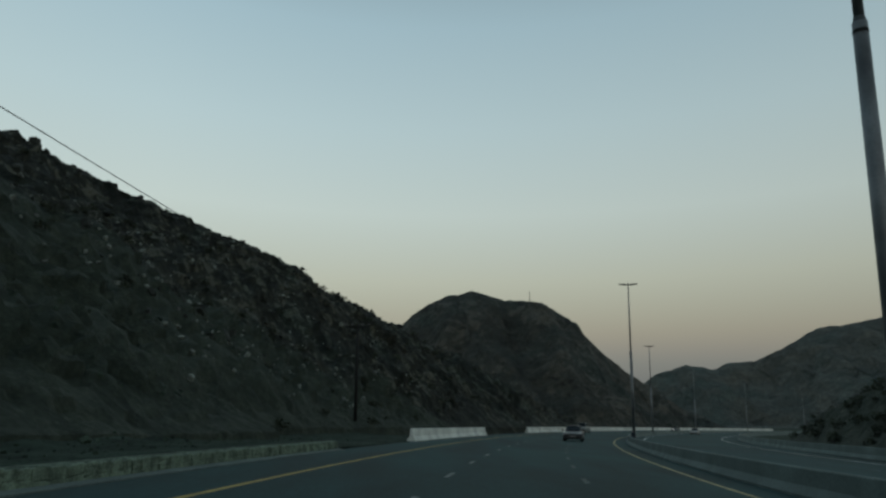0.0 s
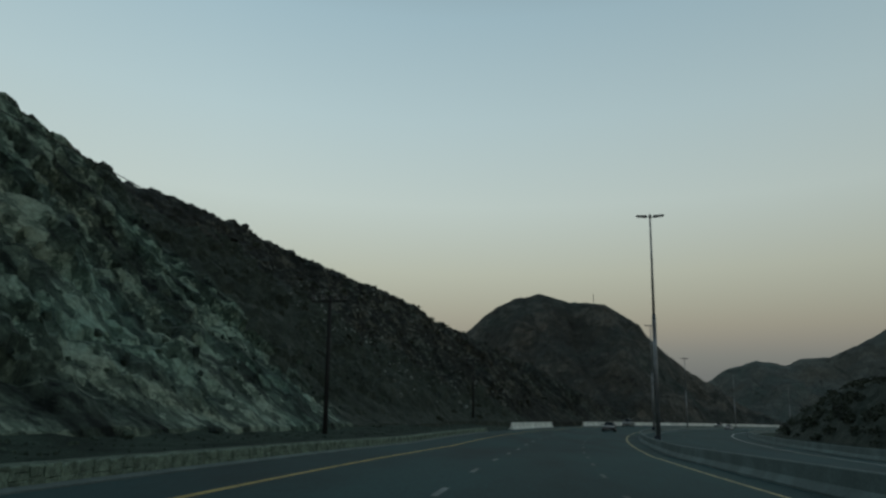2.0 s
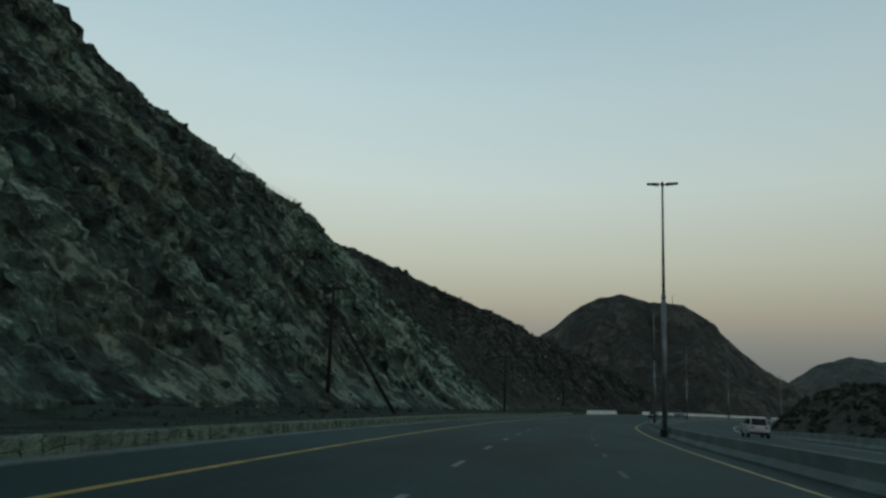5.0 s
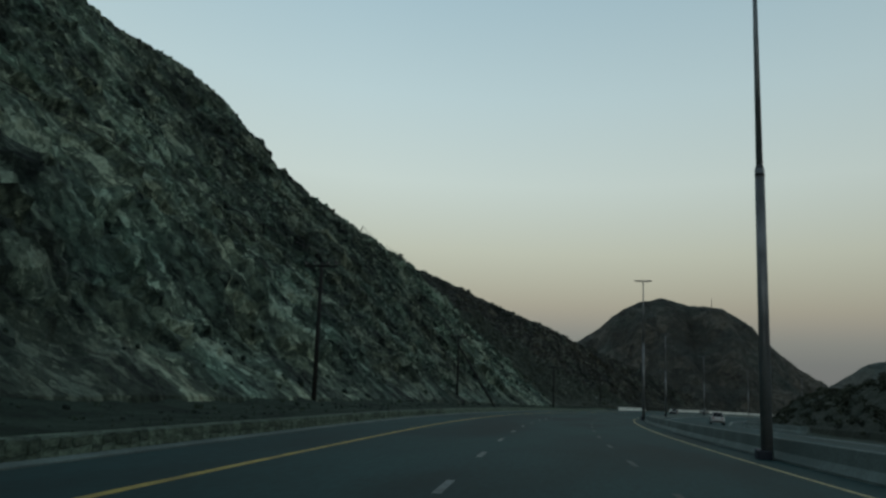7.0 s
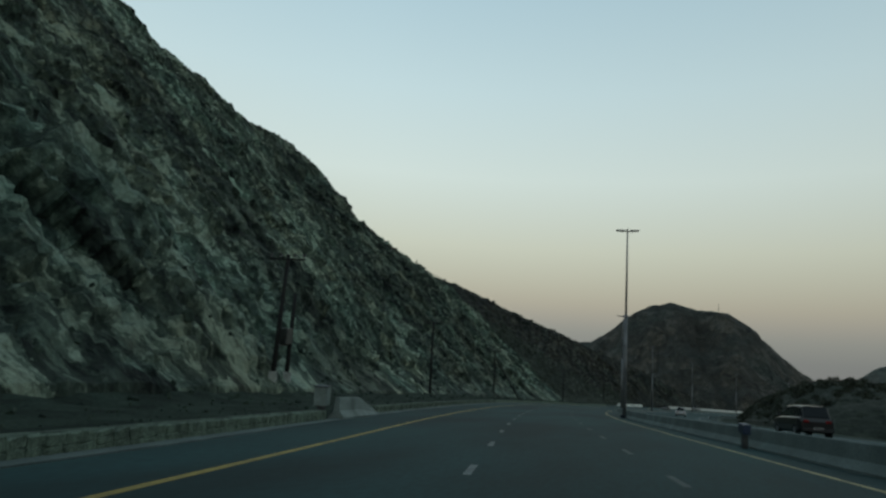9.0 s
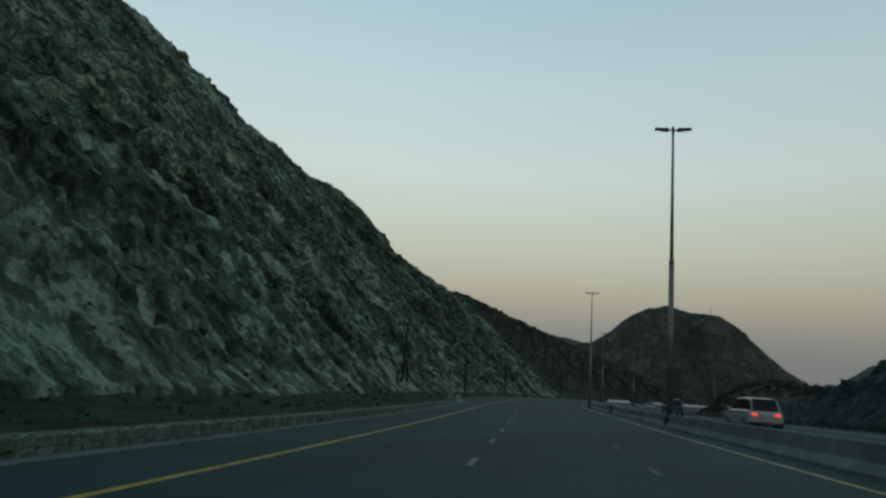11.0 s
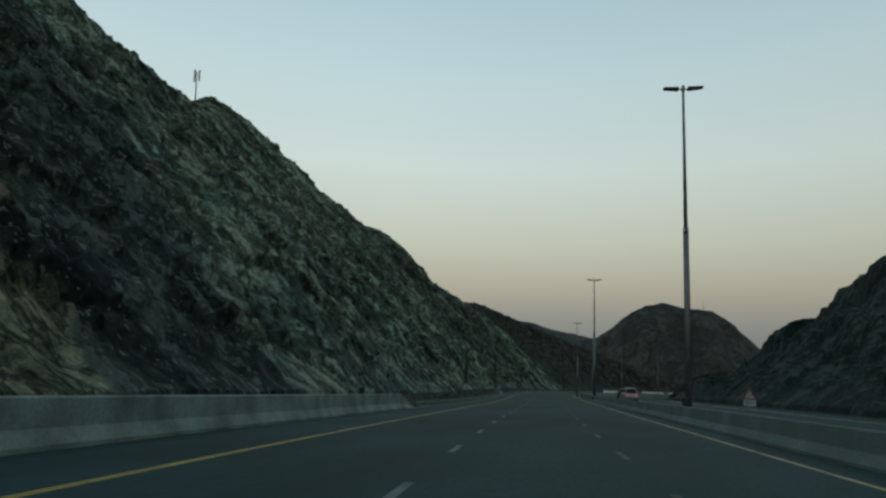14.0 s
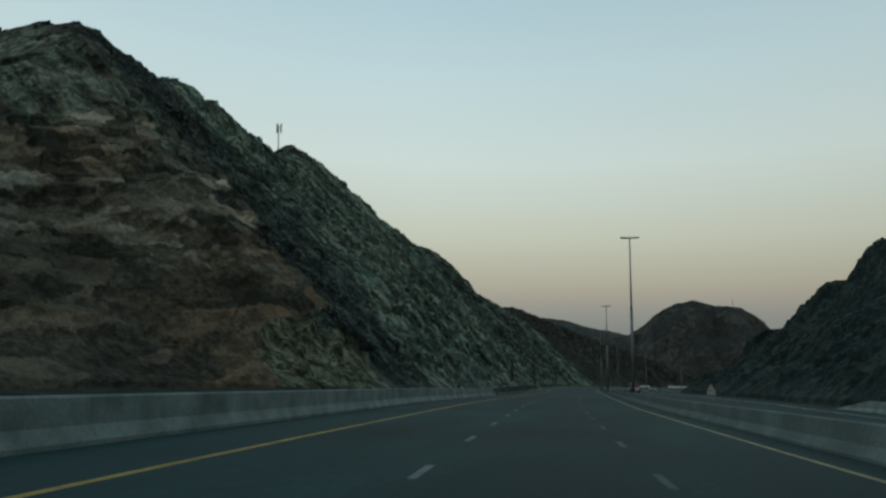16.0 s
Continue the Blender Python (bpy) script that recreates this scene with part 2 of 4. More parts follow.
        rusty = mix(calc("MULTIPLY", earthy, brown), rusty, ramp(total((level(0.3, 7, (0.6, 0.6, 1.3)), 0.40), (mottle, 0.40), (shelves(0.35), 0.20)), (0.40, (0.026, 0.027, 0.019)), (0.49, (0.092, 0.082, 0.060)), (0.58, (0.185, 0.155, 0.112))))
    elif zones == "hill":
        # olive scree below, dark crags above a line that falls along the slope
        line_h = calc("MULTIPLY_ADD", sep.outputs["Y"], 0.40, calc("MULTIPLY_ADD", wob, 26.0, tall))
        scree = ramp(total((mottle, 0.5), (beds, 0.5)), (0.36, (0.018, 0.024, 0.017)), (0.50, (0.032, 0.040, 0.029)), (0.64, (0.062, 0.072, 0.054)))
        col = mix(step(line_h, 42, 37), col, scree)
    elif zones == "bluff":
        # fresh paler rock where the road was cut into the foot
        fresh = calc("MULTIPLY", step(calc("MULTIPLY_ADD", wob, 22.0, tall), 9.5, 6.5), step(y, -150, -172))
        col = mix(fresh, col, mix(1.0, col, (1.08, 1.12, 1.1), "MULTIPLY"))
    rusty = mix(1.0, rusty, ramp(level(0.10, 5), (0.36, (0.45, 0.47, 0.45)), (0.50, (0.95, 0.95, 0.93)), (0.64, (1.5, 1.42, 1.30))), "MULTIPLY")
    rusty = mix(ramp(noise_tex(0.06, 1.2, 5, 0.6, 0.6), (0.52, 0.0), (0.60, 0.7)), rusty, mix(1.0, rusty, (1.15, 0.93, 0.78), "MULTIPLY"))
    col = mix(mask, col, rusty)
    if zones == "cut":
        pale = ramp(total((mottle, 0.5), (beds, 0.5)), (0.42, (0.040, 0.046, 0.028)), (0.50, (0.150, 0.160, 0.098)), (0.60, (0.32, 0.335, 0.22)))
        pale = mix(1.0, pale, ramp(noise_tex(0.55, 2.6, 5, 0.6, 1.2), (0.44, 1.0), (0.485, 0.3), (0.50, 0.16), (0.515, 0.3), (0.56, 1.0)), "MULTIPLY")
        col = mix(boss, col, pale)
    col = mix(1.0, col, ramp(grit, (0.32, 0.68), (0.5, 0.98), (0.68, 1.38)), "MULTIPLY")
    l.new(col, b.inputs["Base Color"])
    height = total((block, 0.9), (slab, 0.8), (chip, 0.5), (mottle, 0.8), (grit, 0.25))
    bp = n.new("ShaderNodeBump")
    bp.inputs["Strength"].default_value, bp.inputs["Distance"].default_value = 1.0, bump
    l.new(height, bp.inputs["Height"])
    l.new(bp.outputs[0], b.inputs["Normal"])
    return m


BOSS = (0.55 * 2.6, 0.62 * -252.0, 28.3)
RUST = ((0.026, 0.028, 0.021), (0.118, 0.107, 0.079), (0.235, 0.205, 0.155), (0.46, 0.44, 0.36))
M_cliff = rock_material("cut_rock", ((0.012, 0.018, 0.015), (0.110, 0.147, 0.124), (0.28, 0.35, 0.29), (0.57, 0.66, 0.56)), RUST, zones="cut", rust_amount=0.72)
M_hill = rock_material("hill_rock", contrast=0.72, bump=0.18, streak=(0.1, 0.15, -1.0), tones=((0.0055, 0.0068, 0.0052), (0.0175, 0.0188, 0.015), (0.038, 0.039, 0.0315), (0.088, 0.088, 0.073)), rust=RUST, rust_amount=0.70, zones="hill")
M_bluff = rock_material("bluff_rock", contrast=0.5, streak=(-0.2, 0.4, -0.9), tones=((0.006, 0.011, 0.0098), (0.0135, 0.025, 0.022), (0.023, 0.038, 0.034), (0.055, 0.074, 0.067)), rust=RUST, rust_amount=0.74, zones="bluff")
# brown rock with its tones lifted and contrast lowered in place of haze
M_mountain_hazed = rock_material("haze_lifted_stone", ((0.036, 0.038, 0.036), (0.048, 0.050, 0.046), (0.062, 0.062, 0.056), (0.095, 0.092, 0.082)), RUST, rust_amount=0.78, scale=0.20, bump=2.0, streak=(0.05, 0.6, -0.4))
# far ranges: distance haze is put into the pale, flat rock colour
M_far_hazed = rock_material("haze_grey_far_stone", ((0.060, 0.066, 0.065), (0.072, 0.080, 0.077), (0.086, 0.093, 0.089), (0.10, 0.107, 0.102)), RUST, scale=0.08, bump=4.0, rust_amount=0.9)
M_soil = material("gravelly_soil", (0.030, 0.044, 0.032), gloss=0.12, rough=0.95, scale=0.6, fine=9.0, bump=0.8, amount=0.9, fine_amount=0.55, dist=0.08)
M_asphalt = material("asphalt", (0.0080, 0.0400, 0.0400), gloss=0.06, rough=0.85, scale=0.30, fine=12.0, bump=0.12, amount=0.8, fine_amount=0.22, stretch=(1, 0.25, 1), dist=0.01)
M_asphalt.node_tree.nodes["Principled BSDF"].inputs["Specular IOR Level"].default_value = 0.32
M_concrete = material("cast_concrete", (0.116, 0.149, 0.139), rough=0.85, scale=0.7, fine=14.0, bump=0.25, amount=0.7, fine_amount=0.18, dark=(0.095, 0.125, 0.116))
M_concrete_pale = material("pale_concrete", (0.222, 0.268, 0.245), rough=0.85, scale=0.9, fine=14.0, bump=0.2, amount=0.6, fine_amount=0.15)
M_whitewall = material("whitewashed_concrete", (0.62, 0.62, 0.57), rough=0.8, scale=0.5, fine=12.0, bump=0.2, amount=0.6, fine_amount=0.12)
M_masonry = material("rubble_masonry", (0.100, 0.128, 0.096), gloss=0.2, rough=0.9, scale=2.2, fine=12.0, bump=0.9, amount=1.1, fine_amount=0.45, dist=0.06)
M_yellow = material("yellow_road_paint", (0.37, 0.255, 0.050), rough=0.7, scale=1.5, fine=30.0, bump=0.1, amount=0.6, fine_amount=0.25)
M_yellow_worn = material("worn_yellow_road_paint", (0.36, 0.295, 0.135), rough=0.7, scale=1.5, fine=30.0, bump=0.1, amount=0.7, fine_amount=0.3)
M_white = material("white_road_paint", (0.125, 0.15, 0.15), rough=0.7, scale=1.5, fine=30.0, bump=0.1, amount=0.7, fine_amount=0.3)
M_edge = material("white_edge_paint", (0.46, 0.48, 0.47), rough=0.7, scale=1.5, fine=30.0, bump=0.1, amount=0.6, fine_amount=0.25)
M_faded = material("faded_road_paint", (0.055, 0.078, 0.078), rough=0.75, scale=1.5, fine=30.0, bump=0.1, amount=0.9, fine_amount=0.4)
M_galv = material("galvanised_steel", (0.20, 0.205, 0.21), rough=0.55, metal=0.6, scale=1.0, fine=20.0, bump=0.05, amount=0.5, fine_amount=0.1)
M_galv_dark = material("weathered_steel", (0.075, 0.08, 0.082), rough=0.6, metal=0.4, scale=1.0, fine=20.0, bump=0.05, amount=0.5, fine_amount=0.1)
M_pedestal = material("dark_blue_steel", (0.022, 0.028, 0.042), rough=0.6, metal=0.2, scale=2.0, fine=20.0, bump=0.05, amount=0.6, fine_amount=0.2)
M_wood = material("tarred_wood", (0.013, 0.012, 0.011), rough=0.85, scale=2.0, fine=20.0, bump=0.3, stretch=(6, 6, 0.6), amount=0.8)

# ---------------------------------------------------------------- the road's line
KNOT_Y = [-420, -320, -300, -280, -260, -240, -220, -200, -180, -160, -140, -120, -100, -80, -60, -40, -20, 0]
KNOT_X = [64.0, 39.6, 34.5, 30.0, 25.8, 22.0, 18.5, 15.1, 11.5, 7.9, 4.4, 1.4, -0.9, -2.25, -2.85, -2.65, -1.75, -0.07]
KNOT_Z = [11.0, 8.3, 7.75, 7.2, 6.65, 6.1, 5.52, 4.97, 4.47, 4.06, 3.66, 3.23, 2.84, 2.42, 1.96, 1.52, 1.06, 0.53]
RADIUS, START = 420.0, radians(5.4)


def cubic(xs, ys, x):
    xs, ys = np.asarray(xs, float), np.asarray(ys, float)
    m = np.gradient(ys, xs)
    i = np.clip(np.searchsorted(xs, x) - 1, 0, len(xs) - 2)
    h = xs[i + 1] - xs[i]
    t = (x - xs[i]) / h
    return ((2 * t**3 - 3 * t**2 + 1) * ys[i] + (t**3 - 2 * t**2 + t) * h * m[i] + (-2 * t**3 + 3 * t**2) * ys[i + 1] + (t**3 - t**2) * h * m[i + 1])


_y = np.arange(-420.0, 0.01, 1.0)
_x, _z = cubic(KNOT_Y, KNOT_X, _y), cubic(KNOT_Y, KNOT_Z, _y)
_s = np.concatenate([[0], np.cumsum(np.hypot(np.diff(_x), np.diff(_y)))])
_s -= _s[-1]
_a = START + np.arange(1.0, 500.0) / RADIUS
LINE_S = np.concatenate([_s, np.arange(1.0, 500.0)])
LINE_X = np.concatenate([_x, _x[-1] + RADIUS * (math.cos(START) - np.cos(_a))])
LINE_Y = np.concatenate([_y, RADIUS * (np.sin(_a) - math.sin(START))])
LINE_Z = np.concatenate([_z, _z[-1] - 0.012 * np.arange(1.0, 500.0)])
LINE_T = np.stack([np.gradient(LINE_X, LINE_S), np.gradient(LINE_Y, LINE_S)])
LINE_T /= np.hypot(*LINE_T)
S0, S1 = LINE_S[0], LINE_S[-1]


def cross_fall(s):
    return np.interp(s, [-430, -265, -244, -202, -162, -131, -100, -60, -20, 20, 500], [0, 0.007, 0.02, 0.03, 0.028, 0.012, 0, -0.008, -0.015, -0.03, -0.03])


def tilt(p):
    return np.asarray(p, float) @ np.array(GRADE.to_3x3()).T


def place(s, d, h=0.0):
    return tilt(flat(s, d, h))


def flat(s, d, h=0.0):
    """Place on the untilted plan at station s along the road, d metres to its right (seen along the view), h above the carriageway."""
    s, d = np.asarray(s, float), np.asarray(d, float)
    x, y, z = (np.interp(s, LINE_S, v) for v in (LINE_X, LINE_Y, LINE_Z))
    tx, ty = np.interp(s, LINE_S, LINE_T[0]), np.interp(s, LINE_S, LINE_T[1])
    return np.stack(np.broadcast_arrays(x + d * ty, y - d * tx, z + cross_fall(s) * np.clip(d, -9, 24) + h), -1)


def heading(s):
    return math.degrees(math.atan2(np.interp(s, LINE_S, LINE_T[1]), np.interp(s, LINE_S, LINE_T[0]))) - 90


# ---------------------------------------------------------------- mesh helpers


def part(name, bm, mat, parent=None, label="", smooth=False):
    me = bpy.data.meshes.new(name)
    if isinstance(bm, bmesh.types.BMesh):
        bmesh.ops.recalc_face_normals(bm, faces=bm.faces)
        bm.to_mesh(me)
        bm.free()
    else:
        me.from_pydata(bm[0], [], bm[1])
    if smooth:
        me.shade_smooth()
    for m in mat if isinstance(mat, (list, tuple)) else (mat,):
        me.materials.append(m)
    ob = new(name, me)
    if parent:
        ob.parent = parent
    return tagged(ob, label)


def empty(name, m, label, category, group="", kind=""):
    ob = new(name)
    ob.empty_display_size = 0.3
    ob.matrix_world = m
    return tagged(ob, label, category, group, kind)


def box(bm, x0, x1, y0, y1, z0, z1, bevel=0.0):
    r = bmesh.ops.create_cube(bm, size=1)
    vs = r["verts"]
    bmesh.ops.transform(bm, verts=vs, matrix=Matrix.LocRotScale(((x0 + x1) / 2, (y0 + y1) / 2, (z0 + z1) / 2), None, (x1 - x0, y1 - y0, z1 - z0)))
    if bevel:
        bmesh.ops.bevel(bm, geom=list({e for v in vs for e in v.link_edges}), offset=bevel, segments=2, affect="EDGES", profile=0.5)
    return vs


def tube(bm, a, b, r0, r1=None, sides=12):
    a, b = Vector(a), Vector(b)
    q = (b - a).to_track_quat("Z", "Y").to_matrix().to_4x4()
    return bmesh.ops.create_cone(bm, cap_ends=True, segments=sides, radius1=r0, radius2=r0 if r1 is None else r1, depth=(b - a).length, matrix=Matrix.Translation((a + b) / 2) @ q)["verts"]


def sheet(name, grid, mat, label="", parent=None, smooth=False, kind="structure", category=""):
    """A mesh from a grid of places (rows, columns, 3)."""
    r, c = grid.shape[:2]
    i = np.arange(r * c).reshape(r, c)
    faces = np.stack([i[:-1, :-1], i[:-1, 1:], i[1:, 1:], i[1:, :-1]], -1).reshape(-1, 4)
    me = bpy.data.meshes.new(name)
    me.from_pydata(grid.reshape(-1, 3).tolist(), [], faces.tolist())
    me.materials.append(mat)
    if smooth:
        me.shade_smooth()
    ob = new(name, me)
    if parent:
        ob.parent = parent
    return tagged(ob, label, category, "", kind if not parent else "")


def ribbon(s0, s1, d0, d1, h, step=4.0):
    s = np.linspace(s0, s1, max(2, int(abs(s1 - s0) / step) + 1))
    return np.stack([place(s, d0, h), place(s, d1, h)], 0)


def extrude_along(profile, s0, s1, step=3.0, d=0.0, lift=None):
    """A closed solid: the profile [(d, h), ...] swept along the road between two stations."""
    s = np.linspace(s0, s1, max(2, int(abs(s1 - s0) / step) + 1))
    up = lift(s) if lift else np.ones_like(s)
    rows = [place(s, d + pd, ph * up) for pd, ph in profile]
    k, m = len(profile), len(s)
    verts = [tuple(rows[j][i]) for i in range(m) for j in range(k)]
    faces = [(i * k + j, i * k + (j + 1) % k, (i + 1) * k + (j + 1) % k, (i + 1) * k + j) for i in range(m - 1) for j in range(k)]
    faces += [tuple(range(k))[::-1], tuple((m - 1) * k + j for j in range(k))]
    return verts, faces


def fbm(x, y, z, size, octaves=5, gain=1.0):
    f = 1.0 / size
    return np.array([noise.fractal((a * f, b * f, c * f), gain, 2.0, octaves) for a, b, c in zip(x.ravel(), y.ravel(), z.ravel())]).reshape(x.shape)


def facets(a, b, c, size, seed):
    """Fractured blocks: every cell is a plane of its own, set forward or back and tipped."""
    f = 1.0 / size
    out = np.empty(a.size)
    for i, (x, y, z) in enumerate(zip(a.ravel() * f, b.ravel() * f, c.ravel() * f)):
        p = noise.voronoi((x, y, z))[1][0]
        k = (math.sin(p[0] * 12.9 + p[1] * 78.2 + p[2] * 37.7 + seed) * 43758.5) % 1.0
        out[i] = k + (x - p[0]) * (k * 7.3 % 1.0 - 0.5) * 1.6 + (y - p[1]) * (k * 13.1 % 1.0 - 0.35) * 1.6
    return out.reshape(a.shape) - 0.5


def ridged(x, y, z, size, octaves=5):
    f = 1.0 / size
    return np.array([noise.ridged_multi_fractal((a * f, b * f, c * f), 0.9, 2.1, octaves, 1.0, 2.0) for a, b, c in zip(x.ravel(), y.ravel(), z.ravel())]).reshape(x.shape)

# ---------------------------------------------------------------- ground and road
_g = np.concatenate([-np.geomspace(4000, 40, 24), np.linspace(-30, 30, 7), np.geomspace(40, 4000, 24)])
_gx, _gy = np.meshgrid(_g + 10, _g - 60)
_gz = np.interp(_gy, [-420, 0, 500, 4000], [9.0, -1.2, -6, -20]) + fbm(_gx, _gy, _gx * 0, 60, 3) * 0.3 - 1.2
sheet("ground", tilt(np.stack([_gx, _gy, _gz], -1)), M_soil, "dry stony valley floor that reaches the horizon", smooth=True, category="ground")

_d = np.linspace(-8.2, 6.75, 12)
_st = np.arange(S0 + 1, 420, 3.0)
road = sheet("road", np.stack([place(_st, d, 0.0) for d in _d], 0), M_asphalt, "dark worn asphalt carriageway with three lanes", smooth=True, category="road")
road_far = sheet("road_opposite", np.stack([place(_st, d, -0.02) for d in np.linspace(6.75, 22.6, 10)], 0), M_asphalt, "dark asphalt carriageway beyond the median barrier", smooth=True, category="road")
_v = np.array([22.4, 24, 26, 28.5, 31, 34])
verge = sheet("verge", np.stack([place(_st, d, -0.06 - 0.02 * max(0, d - 24)) + np.stack([0 * _st, 0 * _st, 0.12 * np.sin(_st * 0.7 + d) * (d > 23)], -1) for d in _v], 0), M_soil, "gravel verge beside the far carriageway", smooth=True, category="verge")


def paint(name, s0, s1, d, w, mat, parent, step=3.0):
    return sheet(name, ribbon(s0, s1, d - w / 2, d + w / 2, 0.005, step), mat, parent=parent)


paint("edge_line", S0 + 2, 400, -5.475, 0.17, M_yellow, road)
paint("edge_line", S0 + 2, 400, 5.475, 0.15, M_yellow_worn, road)
paint("edge_line", S0 + 2, 400, 8.6, 0.16, M_edge, road_far)
paint("edge_line", S0 + 2, 400, 19.4, 0.18, M_edge, road_far)


def dashes(first, last, d, parent, phase=0.0, period=6.222, length=1.6, mat=None):
    k = first
    while k < last:
        paint("lane_dash", k + phase, k + phase + length, d, 0.14, mat or M_white, parent, 2.0)
        k += period


dashes(-330.6, 90, -1.76, road)
dashes(-330.6, 90, 1.86, road, 0.4, mat=M_faded)
dashes(-330, 90, 12.2, road_far, 2.0, mat=M_faded)
dashes(-330, 90, 15.8, road_far, 3.0, mat=M_faded)

# ---------------------------------------------------------------- cliffs and hills


def slope(name, mat, side, s0, s1, toe, steep, crest_s, crest_h, rough, label, du=0.8, dv=0.8, reach=130.0, seed=0.0, round_off=6.0, ledge=0.35, behind=-0.10, flare=0.0, drawn=0.5, berm=None, slide=None, shelf=None):
    """A rock slope beside the road: a broken face that climbs from its toe to an uneven crest and levels off behind."""
    s = np.arange(s0, s1, du)
    v = np.concatenate([np.arange(0, 60, dv), np.arange(60, reach, dv * 1.8)])
    S, V = np.meshgrid(s, v)
    k = np.interp(S, *steep) if isinstance(steep, tuple) else steep + 0 * S
    toe_s = np.interp(S, *toe) if isinstance(toe, tuple) else toe + 0 * S
    crest = np.interp(S, crest_s, crest_h)
    run = V / np.sqrt(1 + k * k)
    h = run * k
    over = h - crest
    h = np.where(over > -round_off, crest - round_off + round_off * (1 - np.exp(-(np.maximum(over, -round_off) + round_off) / round_off)), h)
    back = np.interp(S, *behind) if isinstance(behind, tuple) else behind + 0 * S
    h = h + np.minimum(np.maximum(0, over) / k, 45.0) * back
    D = toe_s + run - flare * np.exp(-np.maximum(h, 0) / 1.8)
    if shelf:
        # worn shelves that step up one behind another, plainest at the end of the hill
        rise, first, apart = shelf
        h = h + rise * np.clip(h / 12.0, 0, 1) * np.interp(S, [-195, -172], [0.35, 1.0]) * np.cos(2 * math.pi * (D - first) / apart)
    if berm:
        # a narrow bench part of the way up: the face below it stands forward
        at, wide, near, end = np.interp(S, [-200, -90], berm[0]), *berm[1:]
        there = np.clip((S - near) / 12.0, 0, 1) * np.clip((end - S) / 12.0, 0, 1)
        t = np.clip((h - at) / 0.9, 0, 1)
        D = D + wide * there * (t * t * (3 - 2 * t) - np.clip(h / at, 0, 1))
    P = flat(S, side * D, 0.0)
    z0 = P[..., 2]
    X, Y, Z = P[..., 0], P[..., 1], z0 + h
    # beds that dip away along the road
    phi = radians(60) + 0 * Y
    if slide:
        phi = radians(60) * np.clip((S - slide) / 12.0 + 0.5, 0, 1)
    y1, z1 = Y - (slide or 0.0), Z - 20.0
    A = np.cos(phi) * y1 - np.sin(phi) * z1 + seed
    B = np.sin(phi) * y1 + np.cos(phi) * z1 + seed
    C = X + seed
    big = fbm(A * (0.4 + 0.6 * drawn), B, C, 38.0, 3)
    ribs = ridged(A * 0.7 * drawn, B, C * 0.6, 13.0, 5) - 1.0
    f1 = facets(A * drawn, B, C * 0.8, 9.0, seed)
    f2 = facets(A * drawn, B, C * 0.8, 3.4, seed + 2)
    f3 = facets(A * 1.1 * drawn, B, C * 0.8, 1.5, seed + 5)
    fine = fbm(A * drawn, B * 1.6, C * 1.5, 1.5, 3, 0.6)
    amp = np.clip(V / 6.0, 0.15, 1.0)
    if slide:
        amp = amp * np.where(S < slide, np.interp(h, [8, 20], [0.7, 1.25]), 1.0)
    disp = rough * amp * (1.5 * big + 0.5 * ribs + 1.15 * f1 + 0.95 * f2 + 0.75 * f3 + 0.25 * fine)
    nrm = np.sqrt(1 + k * k)
    out, up = k / nrm, 1 / nrm
    P = flat(S, side * (D - disp * out * 0.9), 0.0)
    P[..., 2] = z0 + h + disp * up * 0.9 + ledge
    P[0, :, 2] -= 1.5
    # the far side falls back to the ground
    back_row = flat(S[-1], side * (D[-1] + 1.2 * np.maximum(h[-1], 1.0)), 0.0)
    back_row[:, 2] = z0[-1] - 4.0
    P = np.concatenate([P, back_row[None]], 0)
    return sheet(name, tilt(P), mat, label, category="cliff" if "cliff" in name else "hill")


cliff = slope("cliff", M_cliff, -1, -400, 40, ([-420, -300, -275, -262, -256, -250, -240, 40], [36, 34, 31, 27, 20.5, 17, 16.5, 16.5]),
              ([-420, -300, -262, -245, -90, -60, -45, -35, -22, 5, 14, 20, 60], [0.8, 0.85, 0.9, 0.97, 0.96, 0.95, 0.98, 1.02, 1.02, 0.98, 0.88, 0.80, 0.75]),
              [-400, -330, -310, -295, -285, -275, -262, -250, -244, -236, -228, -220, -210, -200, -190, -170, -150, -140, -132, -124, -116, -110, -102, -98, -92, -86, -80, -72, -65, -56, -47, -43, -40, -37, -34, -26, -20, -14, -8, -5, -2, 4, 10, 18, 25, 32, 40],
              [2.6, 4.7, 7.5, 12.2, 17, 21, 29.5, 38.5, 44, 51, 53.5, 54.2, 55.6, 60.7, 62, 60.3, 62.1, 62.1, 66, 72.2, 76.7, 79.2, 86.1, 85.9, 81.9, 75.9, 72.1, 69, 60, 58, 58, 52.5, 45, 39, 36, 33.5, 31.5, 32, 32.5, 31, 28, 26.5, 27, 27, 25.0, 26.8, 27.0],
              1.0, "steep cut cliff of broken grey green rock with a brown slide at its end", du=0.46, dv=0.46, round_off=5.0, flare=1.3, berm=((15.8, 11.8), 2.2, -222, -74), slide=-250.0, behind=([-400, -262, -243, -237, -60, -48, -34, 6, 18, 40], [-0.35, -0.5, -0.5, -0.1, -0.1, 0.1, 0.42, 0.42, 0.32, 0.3]))
